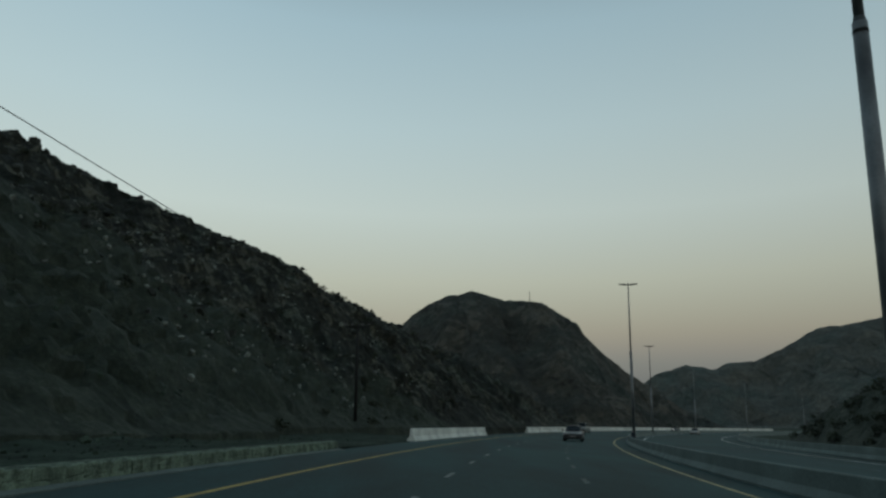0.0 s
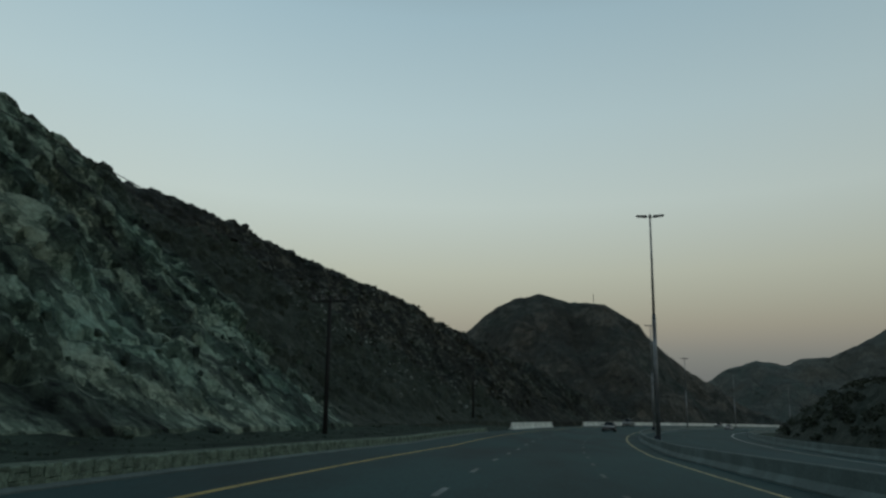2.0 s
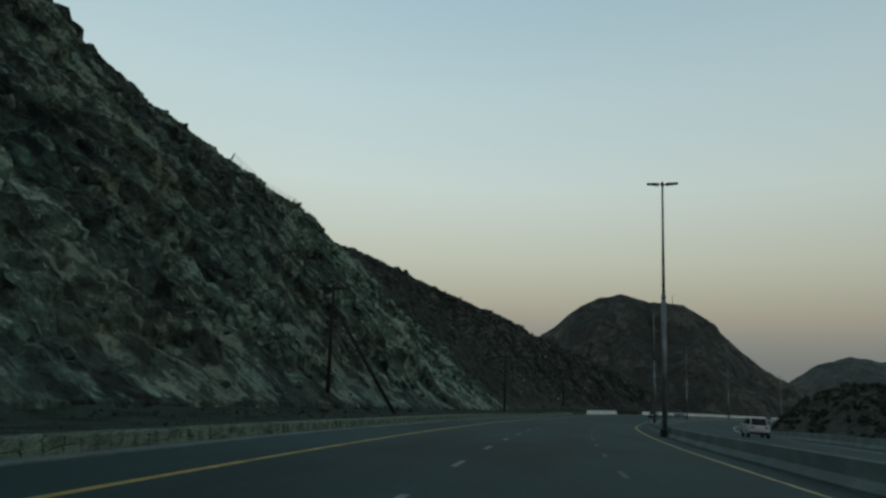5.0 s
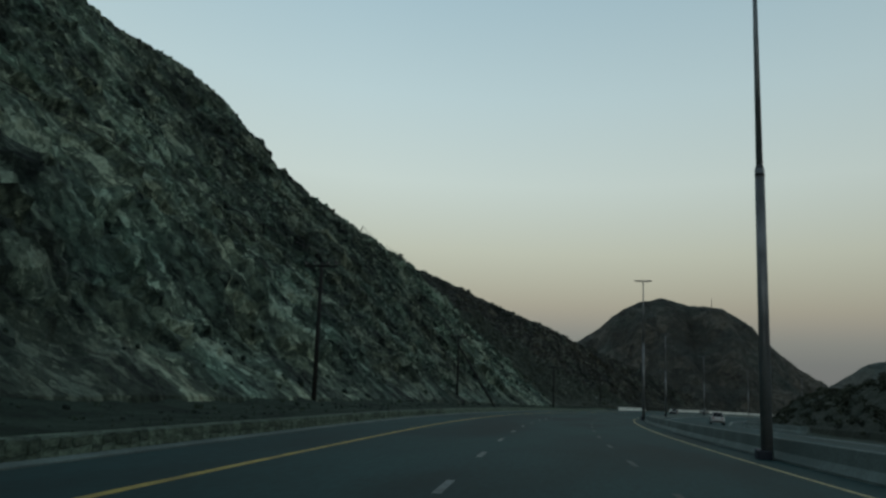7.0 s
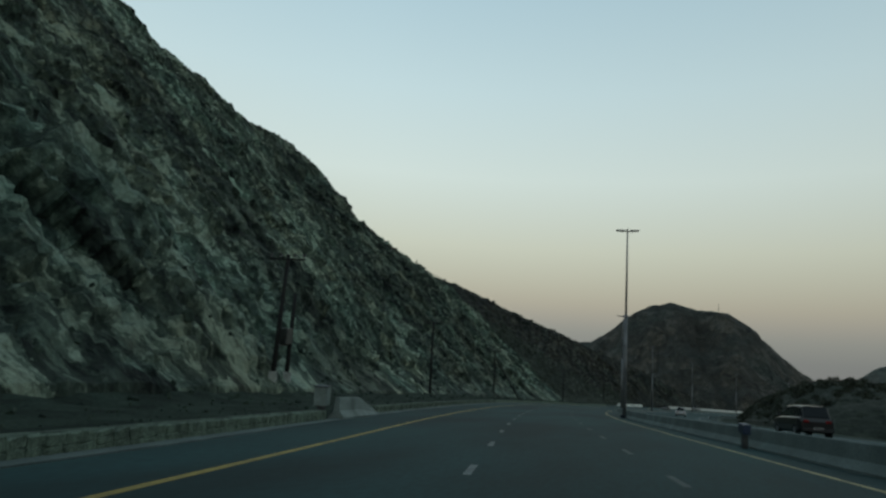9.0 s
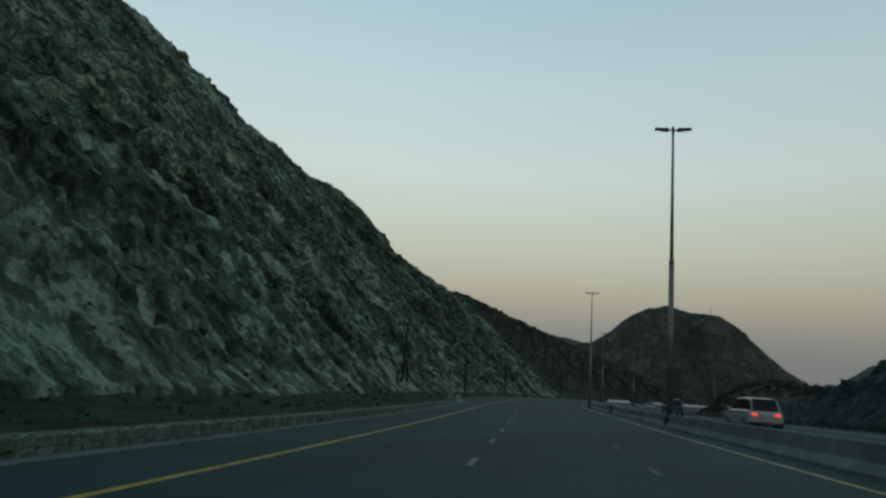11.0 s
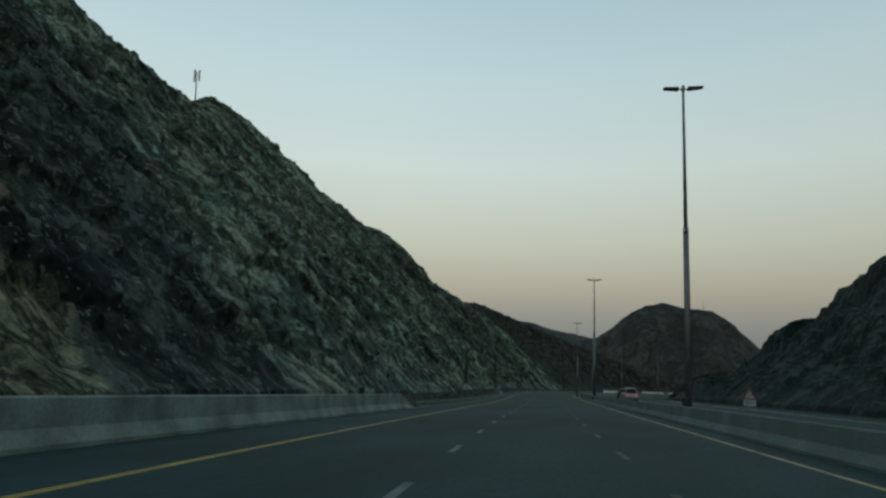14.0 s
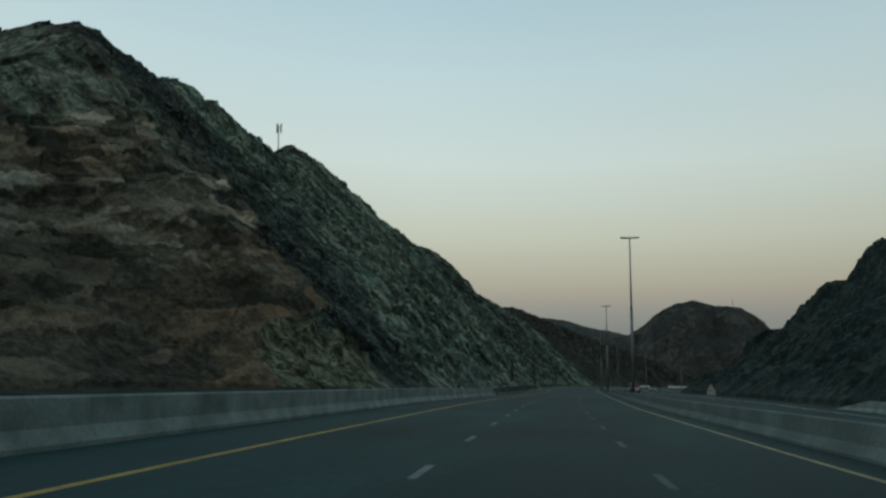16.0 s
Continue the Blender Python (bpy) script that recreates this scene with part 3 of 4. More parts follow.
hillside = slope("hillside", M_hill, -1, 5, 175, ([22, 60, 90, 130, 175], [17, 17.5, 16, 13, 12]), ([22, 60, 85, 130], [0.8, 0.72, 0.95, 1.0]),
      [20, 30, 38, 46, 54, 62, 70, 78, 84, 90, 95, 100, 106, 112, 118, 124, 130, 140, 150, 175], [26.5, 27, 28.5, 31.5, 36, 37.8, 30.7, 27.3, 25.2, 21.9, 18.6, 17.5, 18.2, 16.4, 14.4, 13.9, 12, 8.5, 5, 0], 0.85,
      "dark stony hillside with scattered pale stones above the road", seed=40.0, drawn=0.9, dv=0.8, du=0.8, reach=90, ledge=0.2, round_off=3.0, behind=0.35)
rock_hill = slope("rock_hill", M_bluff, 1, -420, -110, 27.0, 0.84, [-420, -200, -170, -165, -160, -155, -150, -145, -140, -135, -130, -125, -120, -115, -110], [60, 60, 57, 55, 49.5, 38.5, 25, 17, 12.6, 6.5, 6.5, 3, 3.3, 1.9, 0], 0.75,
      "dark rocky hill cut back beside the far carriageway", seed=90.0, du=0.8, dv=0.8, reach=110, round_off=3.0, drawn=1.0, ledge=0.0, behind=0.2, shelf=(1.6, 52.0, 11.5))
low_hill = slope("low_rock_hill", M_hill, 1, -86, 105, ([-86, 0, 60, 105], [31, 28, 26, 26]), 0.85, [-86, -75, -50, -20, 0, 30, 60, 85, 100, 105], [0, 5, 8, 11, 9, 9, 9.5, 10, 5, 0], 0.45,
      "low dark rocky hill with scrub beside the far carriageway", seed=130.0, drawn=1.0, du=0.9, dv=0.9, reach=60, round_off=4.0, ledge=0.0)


def ridge(name, mat, xs, hs, y0, fall_front, fall_back, step, rough, label, seed=0.0, base=-8.0):
    """A mountain: a crest line across the view, falling away to both sides, cut by gullies."""
    x = np.arange(xs[0], xs[-1], step)
    top = max(hs)
    y = np.arange(-top / fall_front - 30, top / fall_back + 30, step)
    X, V = np.meshgrid(x, y)
    crest = np.interp(X, xs, hs) + 0.012 * top * fbm(X, X * 0 + seed, X * 0, top * 0.12, 4, 0.8)
    wander = 18 * fbm(X, X * 0, X * 0 + seed, 90, 3) * min(1, top / 60)
    fall = np.where(V < 0, -V * fall_front, V * fall_back)
    n1 = ridged(X * 1.3 + seed, V * 0.55, X * 0 + seed, top * 0.55, 5) - 1.0
    n2 = fbm(X, V, X * 0 + seed, top * 0.16, 5, 0.8)
    away = np.clip(np.abs(V) / (0.3 * top), 0, 1)
    h = crest - np.sqrt(fall**2 + 9) + 3 + rough * top * (0.10 * n1 * away + 0.030 * n2 * (0.25 + 0.75 * away))
    P = tilt(np.stack([X, y0 + V + wander * (0.4 + 0.6 * away), np.maximum(h, base)], -1))
    return sheet(name, P, mat, label, category="mountain")


ridge("mountain", M_mountain_hazed, [-260, -150, -100, -77, -46, -28, -15, 4, 18, 31, 42, 68, 84, 98, 120, 138, 155, 175, 200], [30, 38, 40, 42, 45, 57, 69, 80, 84, 82, 79, 76, 65, 52, 31, 20, 8, 0, -8],
      430, 0.62, 0.6, 2.0, 1.05, "rounded brown rocky mountain behind the bend of the road, its tones lifted for haze", seed=11.0)
ridge("far_mountain", M_far_hazed, [230, 300, 333, 363, 417, 464, 489, 537, 599, 651, 700, 769, 900, 1100, 1500], [5, 28, 51, 72, 89, 82, 92, 97, 126, 155, 160, 174, 190, 200, 150],
      1100, 0.5, 0.5, 8.0, 0.8, "far range of mountains, their rock coloured pale grey for haze", seed=23.0)
ridge("far_mountain", M_far_hazed, [-600, -400, -300, -240, -196, -170, -135, -84, -30, 60, 160], [60, 85, 92, 88, 84, 81, 71, 62, 50, 30, 5],
      700, 0.5, 0.5, 6.0, 0.7, "far ridge behind the saddle, its rock coloured grey for haze", seed=31.0)

# ---------------------------------------------------------------- barriers and walls
JERSEY = [(-0.30, 0.0), (0.30, 0.0), (0.30, 0.08), (0.12, 0.33), (0.085, 0.795), (0.05, 0.83), (-0.05, 0.83), (-0.085, 0.795), (-0.12, 0.33), (-0.30, 0.08)]


def barrier(name, s0, s1, d, mat, label, lift=None, seg=6.0):
    ob = empty(name, Matrix(), label, "barrier", kind="structure")
    k = s0
    while k < s1 - 0.5:
        e = min(k + seg, s1)
        part("barrier_segment", extrude_along(JERSEY, k, e - 0.006, 2.0, d, lift), mat, ob)
        k = e
    return ob


barrier("median_barrier", -400, 330, 6.95, M_concrete, "long grey concrete median barrier stained by the traffic", lift=lambda s: np.interp(s, [-220, -140], [0.94, 0.8]))
barrier("shoulder_barrier", -399.5, -231.5, -8.45, M_concrete_pale, "pale grey concrete barrier along the shoulder", lift=lambda s: 1.08 + 0 * s)
barrier("shoulder_barrier", 44, 73, -8.3, M_whitewall, "short white concrete barrier along the outside of the bend")
barrier("shoulder_barrier", 100, 330, -8.3, M_whitewall, "white concrete barrier along the outside of the bend")
barrier("outer_barrier", -400, -250, 22.3, M_concrete_pale, "pale concrete barrier at the foot of the rocky hill", lift=lambda s: np.interp(s, [-256, -250], [1.0, 0.05]))
barrier("outer_barrier", -60, 330, 22.3, M_concrete, "concrete barrier along the far edge of the other carriageway")

# ---------------------------------------------------------------- street lamps


def street_lamp():
    ob = empty("street_lamp", Matrix(), "tall tapered steel street lamp with two flat heads on the median", "street lamp", "street lamps along the median")
    bm = bmesh.new()
    tube(bm, (0, 0, -0.8), (0, 0, 8.6), 0.175, 0.145, 16)
    part("lower_pole", bm, M_galv, ob, smooth=True)
    bm = bmesh.new()
    tube(bm, (0, 0, 8.4), (0, 0, 16.35), 0.105, 0.06, 14)
    part("upper_pole", bm, M_galv, ob, smooth=True)
    bm = bmesh.new()
    tube(bm, (0, 0, 8.35), (0, 0, 8.72), 0.155, 0.11, 16)
    part("collar", bm, M_galv_dark, ob, smooth=True)
    bm = bmesh.new()
    tube(bm, (-0.35, 0, 16.25), (0.35, 0, 16.25), 0.04, 0.04, 10)
    tube(bm, (0, 0, 16.1), (0, 0, 16.45), 0.09, 0.08, 12)
    part("crossarm", bm, M_galv_dark, ob)
    for sgn in (-1, 1):
        bm = bmesh.new()
        vs = box(bm, 0.24, 1.04, -0.19, 0.19, -0.09, 0.09, 0.04)
        for v in bm.verts:
            if v.co.x > 0.9:
                v.co.y *= 0.75
                v.co.z *= 0.7
        bmesh.ops.transform(bm, verts=bm.verts, matrix=Matrix.Translation((0, 0, 16.25)) @ Matrix.Rotation(radians(-4), 4, "Y"))
        if sgn < 0:
            bmesh.ops.transform(bm, verts=bm.verts, matrix=Matrix.Rotation(math.pi, 4, "Z"))
        part("lamp_head", bm, M_galv_dark, ob, "flat dark lamp head")
    bm = bmesh.new()
    box(bm, -0.31, 0.10, -0.20, 0.20, -0.86, -0.22, 0.03)
    part("pedestal", bm, M_pedestal, ob, "dark steel box round the foot of the pole")
    bm = bmesh.new()
    box(bm, -0.26, 0.26, -0.26, 0.26, -0.82, -0.72, 0.01)
    part("base_plate", bm, M_galv_dark, ob)
    return ob


def lamp_pose(p, s):
    return pose(*tilt(p), 0, 0, heading(s))


lamp = street_lamp()
LAMPS = [((21.74, 74.62, 0.56), 77), ((8.67, 12.7, 1.29), 13), ((3.71, -49.61, 2.43), -50), ((6.85, -111.84, 3.63), -112), ((17.11, -171.95, 5.33), -173), ((28.09, -230.8, 7.48), -234)]
lamp.matrix_world = lamp_pose(*LAMPS[0])
for q in LAMPS[1:]:
    copy_thing(lamp, lamp_pose(*q))
for s in (139, 201, 263, 325, -296):
    copy_thing(lamp, lamp_pose(flat(s, 7.0, 0.85), s))

# ---------------------------------------------------------------- roadside: ledge, stone kerb wall, ramps
_ls = np.arange(-400.0, 60.0, 1.2)
_ld = np.array([-8.5, -8.75, -9.6, -11.0, -12.6, -14.2, -15.8, -17.4, -19.0, -21.0])
_lh = np.array([0.05, 0.32, 0.34, 0.30, 0.29, 0.33, 0.5, 0.85, 1.3, 1.8])
_lift = np.interp(_ls, [-400, -236, -228, 26, 33, 60], [0.25, 0.25, 0.9, 0.9, 0.35, 0.2])
_P = np.stack([flat(_ls, d, h * _lift) for d, h in zip(_ld, _lh)], 0)
_P[2:, :, 2] += np.array([0.12, 0.14, 0.16, 0.2, 0.3, 0.4, 0.5, 0.6])[:, None] * _lift * fbm(_P[2:, :, 0], _P[2:, :, 1], _P[2:, :, 2] * 0, 2.2, 4, 0.7)
ledge = sheet("ledge", tilt(_P), M_soil, "gravelly ledge at the foot of the cliff", smooth=True, category="verge")

kerb_wall = empty("stone_kerb_wall", Matrix(), "low kerb wall of rough mortared stones along the shoulder", "wall", kind="structure")
WALL = [(-0.32, -0.05), (0.16, -0.05), (0.12, 0.33), (0.04, 0.38), (-0.26, 0.38), (-0.32, 0.33)]
for a, b in ((-226.6, -150.6), (-142.6, 29.0)):
    part("mortar", extrude_along(WALL, a, b, 1.5, -8.30), M_masonry, kerb_wall)
part("kerb_foot", extrude_along([(-0.05, -0.02), (0.30, -0.02), (0.30, 0.035), (-0.05, 0.06)], -231.0, 29.0, 3.0, -8.13), M_concrete, kerb_wall, "thin concrete foot along the asphalt")


def stone_mesh(seed):
    rnd = random.Random(seed)
    bm = bmesh.new()
    box(bm, -0.5, 0.5, -0.5, 0.5, -0.5, 0.5)
    bmesh.ops.bevel(bm, geom=list(bm.edges), offset=0.13, segments=1, affect="EDGES")
    for v in bm.verts:
        v.co += Vector((rnd.uniform(-0.12, 0.12), rnd.uniform(-0.05, 0.05), rnd.uniform(-0.05, 0.05)))
    bmesh.ops.recalc_face_normals(bm, faces=bm.faces)
    me = bpy.data.meshes.new("stone")
    bm.to_mesh(me)
    bm.free()
    me.materials.append(M_stone)
    return me


M_stone = material("field_stone", (0.112, 0.142, 0.106), gloss=0.2, rough=0.9, scale=3.0, fine=22.0, bump=0.5, amount=0.8, fine_amount=0.35, random_by=0.4, coord="Object", dist=0.03)
STONES = [stone_mesh(i) for i in range(8)]


def lay_stones():
    rnd = random.Random(5)
    loose_v, loose_f = [], []
    s = -226.5
    count = 0
    while s < 28.0:
        if -150.6 < s < -142.6:
            s += 1.0
            continue
        w = rnd.uniform(0.25, 0.5)
        z = 0.0
        while z < 0.30:
            hgt = min(rnd.uniform(0.12, 0.2), 0.37 - z)
            hgt = 0.37 - z if 0.37 - z - hgt < 0.08 else hgt
            p = Vector(place(s + w / 2, -8.185 - 0.09 * z, z + hgt / 2))
            m = Matrix.Translation(p) @ Matrix.Rotation(radians(heading(s) + rnd.uniform(-5, 5)), 4, "Z") @ Matrix.Rotation(radians(rnd.uniform(-8, 8)), 4, "X") @ Matrix.Diagonal((0.12, w * 1.0, hgt * 1.0, 1))
            me = STONES[rnd.randrange(8)]
            if -140 < s < -88 and count < 300:
                ob = new("stone", me)
                ob.matrix_world = m
                ob.parent = kerb_wall
                count += 1
            else:
                k = len(loose_v)
                loose_v += [tuple(m @ v.co) for v in me.vertices]
                loose_f += [tuple(k + i for i in f.vertices) for f in me.polygons]
            z += hgt
        s += w
    tagged(part("stones", (loose_v, loose_f), M_stone, kerb_wall), kind="stuff")


def concrete_ramp(s_foot, s_top, s_back, d, label, height=1.0):
    """The end of a concrete barrier, sloped down to the road: a nose and, behind it, a level block."""
    ob = empty("concrete_ramp", Matrix(), label, "barrier end")
    part("nose", extrude_along(JERSEY, s_top + 0.005, s_foot, 0.4, d, lambda s: height * np.interp(s, [s_top, s_foot], [1.0, 0.02])), M_concrete_pale, ob)
    if s_back < s_top - 0.3:
        part("block", extrude_along(JERSEY, s_back, s_top, 0.8, d, lambda s: height + 0 * s), M_concrete_pale, ob)
    return ob


concrete_ramp(-142.2, -146.1, -149.0, -8.15, "pale concrete barrier end sloped down to the shoulder")
concrete_ramp(-226.4, -230.6, -231.49, -8.45, "sloped nose of the concrete shoulder barrier", 1.08)
# small concrete service pillar behind the ramp
pillar = empty("service_pillar", Matrix.Translation(Vector(place(-149.75, -8.5, 0.0))) @ Matrix.Rotation(radians(heading(-150)), 4, "Z"), "squat concrete service pillar with a pale box on top", "pillar")
bm = bmesh.new()
box(bm, -0.13, 0.13, -0.16, 0.16, -0.1, 0.52, 0.02)
part("plinth", bm, M_galv_dark, pillar, "dark narrow plinth")
bm = bmesh.new()
box(bm, -0.24, 0.24, -0.26, 0.26, 0.52, 1.20, 0.03)
part("box", bm, M_concrete_pale, pillar)
bm = bmesh.new()
box(bm, -0.27, 0.27, -0.29, 0.29, 1.20, 1.25, 0.015)
part("cap", bm, M_galv_dark, pillar)

# ---------------------------------------------------------------- utility poles
M_porcelain = material("brown_porcelain", (0.022, 0.014, 0.011), rough=0.3, scale=3, fine=20, bump=0.02)
M_panel = material("white_painted_panel", (0.40, 0.42, 0.385), rough=0.6, scale=2, fine=16, bump=0.05, amount=0.5, fine_amount=0.12)
M_transformer = material("grey_green_enamel", (0.03, 0.038, 0.034), rough=0.5, scale=2, fine=16, bump=0.05)


def utility_pole(xyz, tall, s, arm=True, strut=None, label="tarred wooden utility pole with a short crossarm on the ledge", bands=False, lean=0.0, group="utility poles under the cliff"):
    ob = empty("utility_pole", Matrix.Translation(Vector(tilt(xyz))) @ Matrix.Rotation(radians(heading(s)), 4, "Z"), label, "utility pole", group)
    bm = bmesh.new()
    tube(bm, (0, 0, -0.8), (lean, 0, tall), 0.165, 0.115, 12)
    part("pole", bm, M_wood, ob, smooth=True)
    if arm:
        bm = bmesh.new()
        box(bm, lean - 1.15, lean + 1.15, -0.16, -0.07, tall - 0.36, tall - 0.24, 0.01)
        part("crossarm", bm, M_wood, ob)
        for x in (-1.05, -0.45, 0.45, 1.05):
            bm = bmesh.new()
            tube(bm, (lean + x, -0.11, tall - 0.25), (lean + x, -0.11, tall - 0.12), 0.02, 0.02, 8)
            tube(bm, (lean + x, -0.11, tall - 0.14), (lean + x, -0.11, tall - 0.06), 0.12, 0.09, 10)
            tube(bm, (lean + x, -0.11, tall - 0.06), (lean + x, -0.11, tall + 0.04), 0.09, 0.05, 10)
            part("insulator", bm, M_porcelain, ob)
    if strut:
        base = Vector(tilt(strut))
        foot = ob.matrix_world.inverted() @ base
        bm = bmesh.new()
        tube(bm, foot - Vector((0, 0, 0.4)), (0.1, 0, tall - 1.5), 0.15, 0.12, 12)
        part("strut", bm, M_wood, ob, "slanting timber strut", smooth=True)
    if bands:
        bm = bmesh.new()
        box(bm, -0.06, 0.46, -0.26, -0.18, 0.85, 1.50, 0.02)
        part("panel", bm, M_panel, ob, "white painted panel")
    return ob


line = [utility_pole((-7.2, 58.0, 2.2), 7.6, 60), utility_pole((-13.5, 2.0, 0.9), 8.5, 2)]
line.append(utility_pole((-19.5, -51.2, 1.9), 9.2, -51, strut=(-14.2, -50.6, 1.9), label="tarred wooden utility pole propped by a slanting strut"))
line.append(utility_pole((-16.95, -95.8, 2.9), 9.3, -96))
line.append(utility_pole((-12.6, -138.2, 3.6), 8.6, -138, bands=True, label="tall tarred pole of a twin pole stand with a white panel", lean=0.5))
utility_pole((-12.6, -136.6, 3.6), 6.4, -137, arm=False, bands=True, label="shorter tarred pole of a twin pole stand with a white panel", lean=0.25)


def overhead_cable(a, b, sag):
    """A thin wire between two insulators, hanging a little."""
    pts = [a.lerp(b, k) - Vector((0, 0, 4 * sag * k * (1 - k))) for k in np.linspace(0, 1, 25)]
    out = (b - a).cross(Vector((0, 0, 1))).normalized()
    verts = [tuple(p + 0.016 * (math.cos(i * 1.2566) * out + math.sin(i * 1.2566) * Vector((0, 0, 1)))) for p in pts for i in range(5)]
    faces = [(5 * j + i, 5 * j + (i + 1) % 5, 5 * j + 5 + (i + 1) % 5, 5 * j + 5 + i) for j in range(24) for i in range(5)]
    bm = (verts, faces + [(4, 3, 2, 1, 0), (120, 121, 122, 123, 124)])
    return tagged(part("overhead_cable", bm, M_trim_black), "thin black overhead cable strung between utility poles", "cable", "overhead cables")


M_trim_black = material("cable_sheath", (0.02, 0.02, 0.02), rough=0.7, scale=4, fine=30, bump=0.0)
HIGH = [7.6, 8.5, 9.2, 9.3, 8.6]
ends = [ob.matrix_world @ Vector((1.05 + (0.5 if k == 4 else 0.0), -0.11, HIGH[k] + 0.02)) for k, ob in enumerate(line)]
for p, q in zip(ends, ends[1:]):
    overhead_cable(p, q, 0.3)
stand = empty("pole_platform", Matrix.Translation(Vector(tilt((-12.5, -137.4, 3.6)))) @ Matrix.Rotation(radians(heading(-137)), 4, "Z"), "steel brackets and a small transformer hung between twin poles", "transformer")
bm = bmesh.new()
box(bm, 0.05, 0.15, -0.85, 0.85, 3.05, 3.17, 0.01)
part("bracket", bm, M_galv_dark, stand)
bm = bmesh.new()
box(bm, -0.15, 0.45, -0.45, 0.45, 3.17, 4.15, 0.05)
part("tank", bm, M_transformer, stand)

# ---------------------------------------------------------------- rockfall fence and mast on the crest
bpy.context.view_layer.update()


def crest_point(x, y, ob):
    """The ground under a place of the plan."""
    hit, q, _, _ = ob.ray_cast(Vector(tilt((x, y, 120.0))), Vector((0, 0, -1)))
    return q.copy() if hit else None


fence = empty("rockfall_fence", Matrix(), "rockfall fence of leaning steel posts and net on the crest", "fence")
tops = []
for x, y in ((-49.6, -27.8), (-47.9, -21.9), (-45.9, -16.0), (-46.3, -5.6)):
    q = crest_point(x, y, cliff)
    if q is None:
        continue
    tip = q + Vector((0.6, 0.6, 1.45))
    bm = bmesh.new()
    tube(bm, q - Vector((0, 0, 0.6)), tip, 0.09, 0.09, 8)
    part("post", bm, M_galv_dark, fence)
    tops.append((q, tip))
for a, b in zip(tops, tops[1:]):
    bm = bmesh.new()
    for k in (0.98, 0.8, 0.62, 0.44, 0.26, 0.1):
        tube(bm, a[0].lerp(a[1], k), b[0].lerp(b[1], k), 0.018, 0.018, 5)
    for k in np.linspace(0.05, 0.95, 14):
        tube(bm, a[0].lerp(b[0], k), a[1].lerp(b[1], k), 0.006, 0.006, 4)
    part("net", bm, M_galv_dark, fence)

mast_at = Vector(tilt((-111.3, -114.1, 80.0)))
hit, q, _, _ = cliff.ray_cast(mast_at + Vector((0, 0, 60)), Vector((0, 0, -1)))
mast_at.z = q.z if hit else mast_at.z
mast = empty("antenna_mast", Matrix.Translation(mast_at), "thin antenna mast with panel aerials on the crest of the cliff", "antenna")
MAST = 9.9
bm = bmesh.new()
tube(bm, (0, 0, -1.0), (0, 0, MAST), 0.24, 0.16, 10)
part("pole", bm, M_galv, mast)
for k, (x, y) in enumerate(((0.95, 0.1), (-0.95, 0.15), (0.0, -0.8))):
    bm = bmesh.new()
    box(bm, x - 0.26, x + 0.26, y - 0.12, y + 0.12, MAST - 3.0, MAST + 0.5, 0.03)
    tube(bm, (0, 0, MAST - 1.1), (x, y, MAST - 1.1), 0.04, 0.04, 6)
    part("aerial", bm, M_panel, mast)
peak = empty("antenna_mast", Matrix.Translation(Vector(tilt((60.8, 432.0, 76.5)))), "thin lattice mast on the summit of the mountain", "antenna")
bm = bmesh.new()
tube(bm, (0, 0, -3), (0, 0, 8.0), 0.35, 0.12, 6)
part("pole", bm, M_galv_dark, peak)

# ---------------------------------------------------------------- warning sign
M_signwhite = material("sign_white", (0.42, 0.45, 0.43), rough=0.5, scale=2, fine=20, bump=0.02, amount=0.3, fine_amount=0.06)
M_signred = material("sign_red", (0.26, 0.055, 0.055), rough=0.5, scale=2, fine=20, bump=0.02, amount=0.3, fine_amount=0.06)
M_black = material("sign_black", (0.015, 0.015, 0.015), rough=0.6, scale=2, fine=20, bump=0.02)
sp = tilt((36.0, -182.0, 4.4))
sign = empty("warning_sign", Matrix.Translation(Vector(sp)) @ Matrix.Rotation(radians(heading(-184) - 6), 4, "Z"), "triangular bend warning sign with a white plate below it", "road sign")
bm = bmesh.new()
tube(bm, (0, 0.05, -0.6), (0, 0.05, 3.0), 0.045, 0.045, 10)
part("post", bm, M_galv, sign)


def triangle(bm, r, y0, y1, zc):
    vs = [[bm.verts.new((r * math.sin(a), y, zc + r * math.cos(a))) for a in (0, 2 * math.pi / 3, 4 * math.pi / 3)] for y in (y0, y1)]
    bm.faces.new(vs[0])
    bm.faces.new(vs[1][::-1])
    for i in range(3):
        bm.faces.new((vs[0][i], vs[0][(i + 1) % 3], vs[1][(i + 1) % 3], vs[1][i]))
    bmesh.ops.bevel(bm, geom=[e for e in bm.edges if abs(e.verts[0].co.y - e.verts[1].co.y) > 0.001], offset=0.05, segments=3, affect="EDGES")


bm = bmesh.new()
triangle(bm, 0.80, -0.012, 0.012, 2.20)
tri_plate = part("triangle", bm, M_signred, sign, "red bordered triangle")
bm = bmesh.new()
triangle(bm, 0.60, -0.02, -0.013, 2.20)
field = part("field", bm, M_signwhite, tri_plate)
bm = bmesh.new()
tube(bm, (-0.10, -0.024, 1.98), (-0.06, -0.024, 2.22), 0.04, 0.04, 6)
tube(bm, (-0.06, -0.024, 2.22), (0.12, -0.024, 2.34), 0.04, 0.04, 6)
tube(bm, (0.08, -0.024, 2.30), (0.20, -0.024, 2.42), 0.09, 0.0, 6)
part("arrow", bm, M_black, tri_plate, "black bent arrow")
bm = bmesh.new()
box(bm, -0.66, 0.66, -0.012, 0.012, 1.02, 1.72, 0.004)
